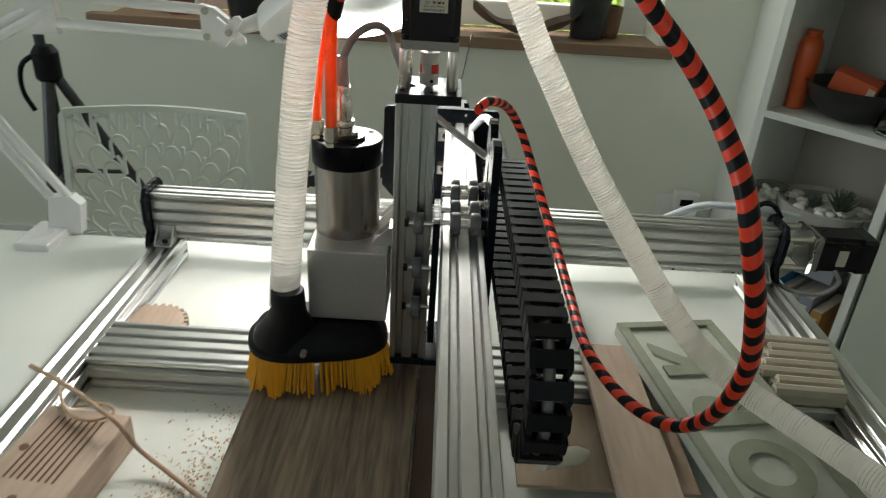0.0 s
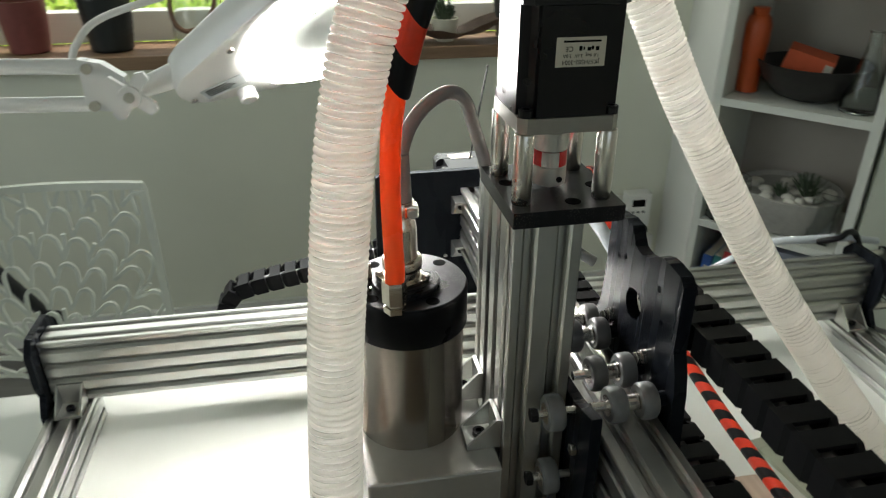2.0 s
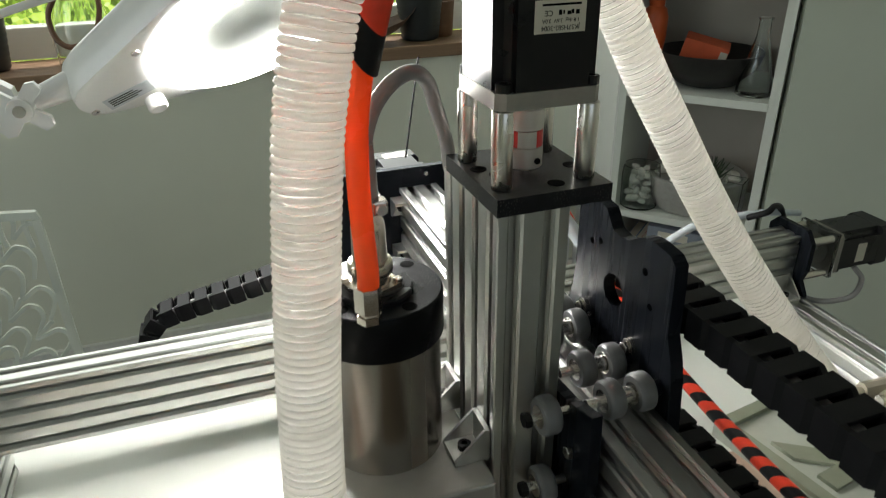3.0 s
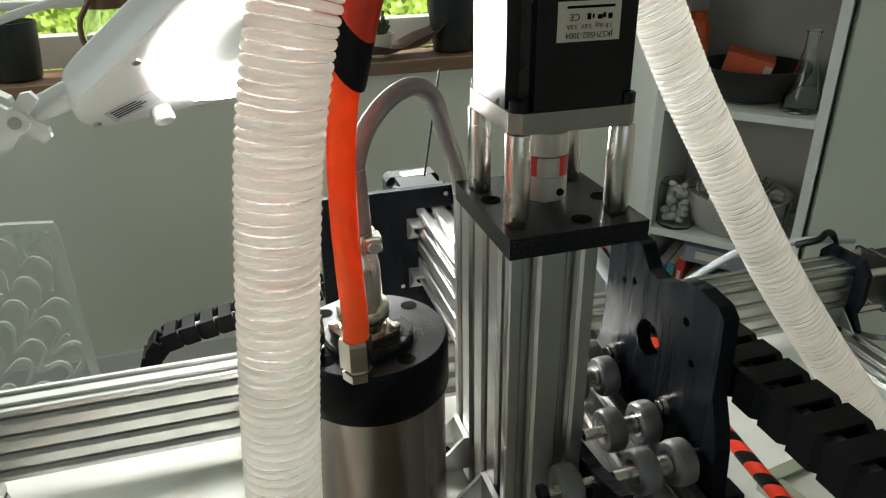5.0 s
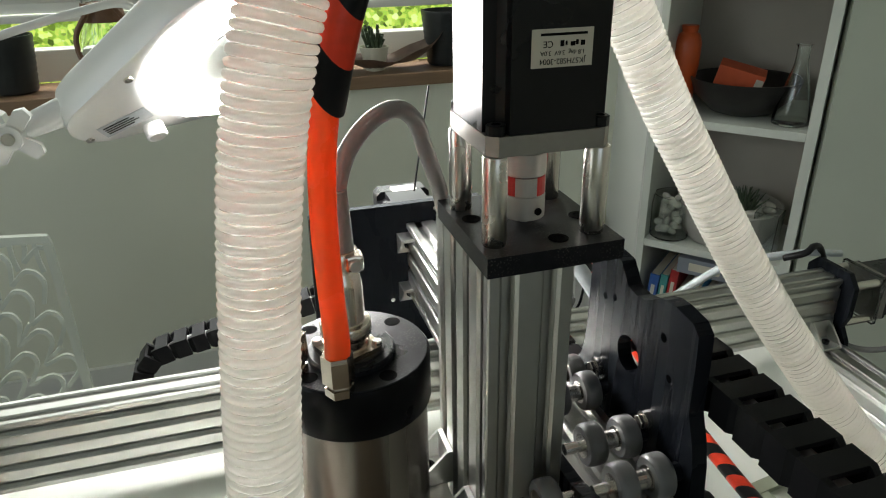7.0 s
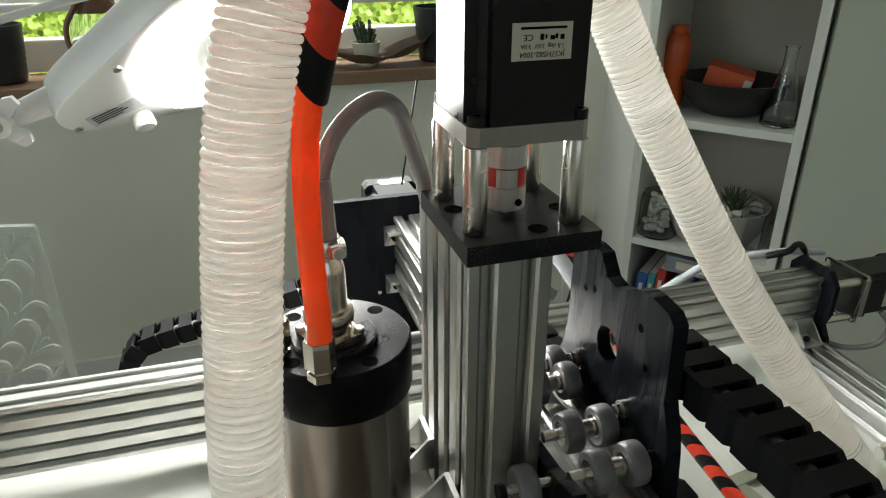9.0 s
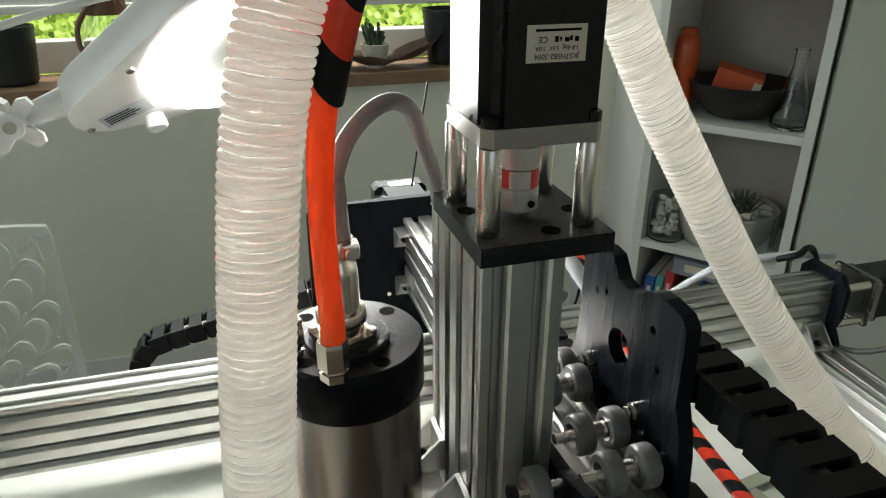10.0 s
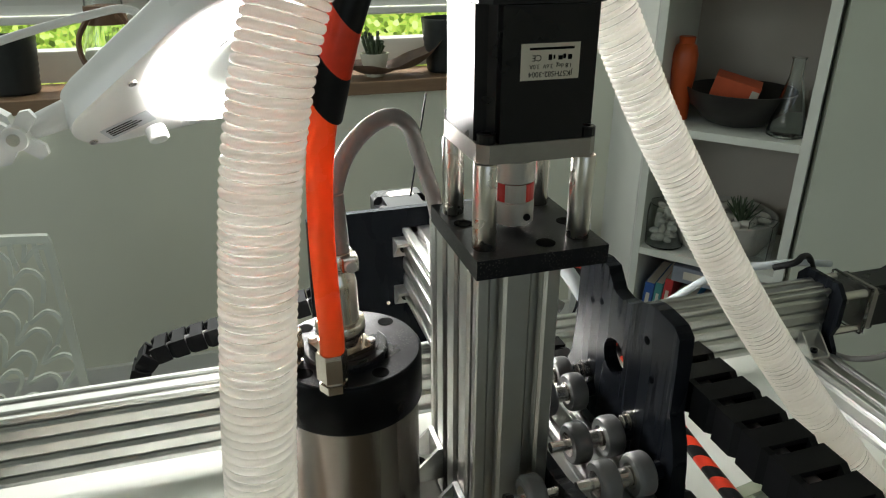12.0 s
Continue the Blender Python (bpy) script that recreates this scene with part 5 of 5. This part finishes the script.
for i in range(25):
    row = []
    for j in range(9):
        u, v = i / 24 * 2 - 1, j / 8 * 2 - 1
        row.append(dish.verts.new((0.16 * u, 0.055 * v * (1 - 0.55 * abs(u) ** 3), 0.012 + 0.060 * abs(u) ** 2.2 + 0.022 * v * v + 0.004 * math.sin(9 * u + 3 * v))))
    grid.append(row)
for i in range(24):
    for j in range(8):
        dish.faces.new((grid[i][j], grid[i + 1][j], grid[i + 1][j + 1], grid[i][j + 1]))
bmesh.ops.solidify(dish, geom=list(dish.faces), thickness=0.006)
dsh = part("bark_dish", dish, BARK, None, smooth=True, place=pose(0.235, 1.47, SILL - 0.004))
tagged(dsh, "long curled brown bark dish on the sill", "dish")
bmj = thing("handled_jar", pose(-0.385, 1.50, SILL), "clear glass jar with a leather strap on the sill", "jar")
part("glass", new_lathe([(0.060, 0), (0.066, 0.005), (0.068, 0.05), (0.060, 0.10), (0.045, 0.15), (0.040, 0.20), (0.036, 0.20), (0.041, 0.15), (0.056, 0.10), (0.064, 0.05), (0.062, 0.008), (0.004, 0.008)], steps=36), GLASS, bmj, smooth=True)
part("strap", new_tube([(-0.02, -0.048, 0.175), (-0.055, -0.05, 0.12), (-0.05, -0.062, 0.07), (-0.02, -0.07, 0.05), (0.03, -0.068, 0.075), (0.05, -0.05, 0.14), (0.03, -0.042, 0.185)], 0.006, 50, 8), BROWN, bmj, "brown leather strap", smooth=True)
part("cuff", new_lathe([(0.047, 0.145), (0.043, 0.185)], steps=32), BROWN, bmj)
plant = thing("leafy_plant", pose(-0.90, 1.52, SILL), "small leafy plant in the window corner", "plant")
part("stem", rod(bmesh.new(), (0, 0, 0), (0.004, 0, 0.12), 0.004, 8, 0.002), LEAF, plant)
for k in range(14):
    a = k * 2.4
    part("leaf", rod(bmesh.new(), (0, 0, 0.04 + 0.006 * k), (0.045 * math.cos(a), 0.03 * math.sin(a), 0.055 + 0.008 * k), 0.003, 6, 0.007), BOOKS[6], plant)

# ---- workpiece and loose things on the table ----
ZONE = BENCH
work = thing("workpiece", pose(0, 0, 0), "weathered wooden plank clamped under the dust shoe", "plank")
part("plank", new_box(-0.166, 0.004, -0.60, 0.03, 0.8235, 0.8512, bevel=0.002), PLANK, work)
spoil = part("spoil_strip", new_box(0.006, 0.052, -0.60, 0.03, 0.8235, 0.842, bevel=0.001), wood_mat("dark_strip", (0.13, 0.07, 0.045), (0.06, 0.035, 0.025), 0.6, 22, (10, 1, 10), 0.4), None)
tagged(spoil, "dark brown wooden strip beside the plank", "strip")

gear = bmesh.new()
teeth = []
NT = 28
for k in range(NT):
    for s, r in ((0.0, 0.0450), (0.42, 0.0450), (0.52, 0.0510), (0.92, 0.0510)):
        a = 2 * math.pi * (k + s) / NT
        teeth.append((r * math.cos(a), r * math.sin(a)))
ZONE = MACHINE
rims = [[gear.verts.new((x, y, z)) for x, y in teeth] for z in (0.0, 0.014)]
hubs = [gear.verts.new((0, 0, z)) for z in (0.0, 0.014)]
for k in range(len(teeth)):
    n = (k + 1) % len(teeth)
    gear.faces.new((rims[0][k], rims[0][n], rims[1][n], rims[1][k]))
    gear.faces.new((rims[0][n], rims[0][k], hubs[0]))
    gear.faces.new((rims[1][k], rims[1][n], hubs[1]))
gr = part("wooden_gear", gear, PALE_WOOD, None, place=pose(-0.3835, 0.1150, 0.7440, 0, 0, 4))
tagged(gr, "pale wooden cogwheel lying on the table", "gear")

ZONE = BENCH
blk = thing("grooved_block", pose(-0.338, -0.165, TABLE_Z + 0.0005, 0, 0, -6), "pale wooden block with milled grooves and twine", "block")
part("body", new_box(-0.045, 0.045, -0.085, 0.062, 0, 0.040, bevel=0.004), PALE_WOOD, blk)
for k in range(8):
    x = -0.024 + 0.0068 * k
    part("groove", new_box(x - 0.0011, x + 0.0011, -0.038, 0.046, 0.0402, 0.0406), BROWN, blk)
for x, y in ((0.0, -0.06), (-0.03, 0.0)):
    part("hole", new_lathe([(0.0045, 0.0402), (0.0045, 0.0407)], (x, y, 0), "z", 18), BROWN, blk)
ZONE = MACHINE
tw = part("twine", new_tube([(-0.4560, -0.0500, 0.8000), (-0.4200, -0.0700, 0.8010), (-0.3850, -0.0924, 0.8030), (-0.3480, -0.1170, 0.8020), (-0.3181, -0.1370, 0.7990), (-0.3000, -0.1370, 0.7640), (-0.2600, -0.1560, 0.7475), (-0.2120, -0.1905, 0.7465), (-0.1950, -0.2100, 0.7465)], 0.0028, 70, 8), TWINE, None, smooth=True)
tagged(tw, "jute twine lying over block and table", "twine")
ZONE = BENCH
tw2 = part("twine", new_tube([(-0.385, -0.06, 0.828), (-0.372, -0.085, 0.826), (-0.345, -0.118, 0.8275), (-0.32, -0.125, 0.828), (-0.303, -0.112, 0.828), (-0.318, -0.10, 0.828), (-0.345, -0.105, 0.828)], 0.0016, 50, 8), TWINE, None, smooth=True)
tagged(tw2, "thin jute twine curled on the block", "twine")

sg = Matrix((Vector((0.986, 0.167, 0)), Vector((-0.167, 0.986, 0)), Vector((0, 0, 1)))).transposed().to_4x4()
sg.translation = Vector((0.248, 0.081, 0.833))
sign = thing("sign_board", sg, "grey-green wooden sign with carved olive letters", "sign")
part("board", new_box(0, 0.128, -0.62, 0, 0, 0.013, bevel=0.001), SIGN_GREEN, sign)
for a in ((0, 0.128, -0.012, 0), (0, 0.012, -0.62, -0.0122), (0.116, 0.128, -0.62, -0.0122)):
    part("border", new_box(*a, 0.0131, 0.018, bevel=0.0008), SIGN_LETTER, sign)
for k, ch in enumerate("KROW"):
    cu = bpy.data.curves.new("letter", "FONT")
    cu.body, cu.size, cu.extrude, cu.align_x, cu.align_y = ch, 0.098, 0.0018, "CENTER", "CENTER"
    cu.offset = 0.0042
    tmp = new("letter", cu)
    me = bpy.data.meshes.new_from_object(tmp.evaluated_get(bpy.context.evaluated_depsgraph_get()))
    bpy.data.objects.remove(tmp)
    me.materials.append(SIGN_LETTER)
    lt = new("letter", me)
    lt.parent = sign
    lt.matrix_local = pose(0.064, -0.078 - 0.088 * k, 0.0150, 0, 0, 90)
brd = part("board", new_box(0.200, 0.262, -0.20, 0.058, 0.8235, 0.8325, bevel=0.001), PALE_WOOD, None)
tagged(brd, "pale bare wooden board under the sign", "board")
ply = part("plywood_sheet", new_box(0.110, 0.292, -0.157, -0.03, 0.8035, 0.808, bevel=0.0006), PLY, None)
tagged(ply, "thin plywood offcut on the table", "board")
glue = part("paint_tube", new_lathe([(0.004, 0), (0.008, 0.002), (0.017, 0.02), (0.019, 0.08), (0.020, 0.085)], steps=20), POT_CREAM, None, smooth=True, place=pose(0.185, -0.12, 0.8185, 0, -80, 25) @ Matrix.Diagonal((0.55, 0.55, 0.7, 1)))
tagged(glue, "pale squeezed tube on the plywood", "tube")

ZONE = MACHINE
flutes = thing("fluted_offcut", pose(0.505, 0.028, 0.787, 0, 0, -3), "stack of grey-beige ridged wooden strips on the frame", "offcut")
for k in range(7):
    y = 0.060 - 0.0185 * k
    inset = 0.006 * ((k * 3) % 4)
    part("strip", slab([(y - 0.0085, 0.0), (y + 0.0085, 0.0), (y + 0.0085, 0.012), (y + 0.0055, 0.0195), (y, 0.022), (y - 0.0055, 0.0195), (y - 0.0085, 0.012)], 0.098 - inset, "x", -0.045 + inset - 0.004 * k), FLUTE_WOOD, flutes)
    part("end_pin", rod(bmesh.new(), (-0.045 + inset - 0.004 * k - 0.009, y, 0.011), (-0.0452 + inset - 0.004 * k, y, 0.011), 0.006, 14, 0.0055), CHROME, flutes, "short metal pin", smooth=True)
ZONE = BENCH
drng = random.Random(21)
dust = bmesh.new()
for k in range(900):
    cxd, cyd, sp = drng.choice(((-0.22, -0.15, 0.02), (-0.20, -0.11, 0.025), (-0.235, -0.19, 0.018), (-0.19, -0.06, 0.03), (-0.21, -0.2, 0.03)))
    x, y = drng.gauss(cxd, sp), drng.gauss(cyd, sp)
    s = drng.uniform(0.0006, 0.0022)
    if x < -0.172 and y < -0.03:
        a = drng.uniform(0, 6.28)
        vs = [dust.verts.new((x + s * math.cos(a + q), y + s * math.sin(a + q), TABLE_Z + 0.0004 + (0.0012 if q == 0 else 0))) for q in (0, 2.1, 4.2)]
        dust.faces.new(vs)
dst = part("sawdust", dust, DUST)
tagged(dst, "scattered sawdust on the white table", "sawdust", kind="stuff")

# loose cables at the machine
for pts, r, mat, label in (
    ([(0.617, 0.273, 0.845), (0.622, 0.261, 0.83), (0.592, 0.251, 0.815), (0.547, 0.276, 0.812), (0.537, 0.356, 0.83)], 0.0036, CABLE_GREY, "grey motor cable drooping behind the rail end"),
    ([(0.357, 0.356, 0.87), (0.417, 0.344, 0.908), (0.467, 0.331, 0.917), (0.517, 0.331, 0.914), (0.577, 0.341, 0.90)], 0.0045, CABLE_PALE, "bundle of pale cables over the rail"),
    ([(0.367, 0.366, 0.865), (0.427, 0.353, 0.902), (0.477, 0.341, 0.910), (0.527, 0.341, 0.908)], 0.0045, CABLE_PALE, "bundle of pale cables over the rail"),
    ([(0.477, 0.326, 0.915), (0.492, 0.311, 0.926), (0.507, 0.316, 0.93), (0.527, 0.326, 0.922), (0.547, 0.336, 0.90)], 0.004, BLACK_PLASTIC, "black cable over the rail end"),
    ([(0.055, 0.25, 1.04), (0.066, 0.18, 1.075), (0.075, 0.10, 1.085), (0.088, 0.055, 1.06)], 0.005, CABLE_PALE, "pale cable running to the chain"),
):
    tagged(part("cable", new_tube(pts, r, 50, 10), mat, smooth=True), label, "cable")
spike = part("aerial_wire", rod(bmesh.new(), (0.03, 0.315, 1.055), (0.047, 0.318, 1.15), 0.0009, 6), BLACK_PLASTIC)
tagged(spike, "thin black wire sticking up behind the gantry", "wire")
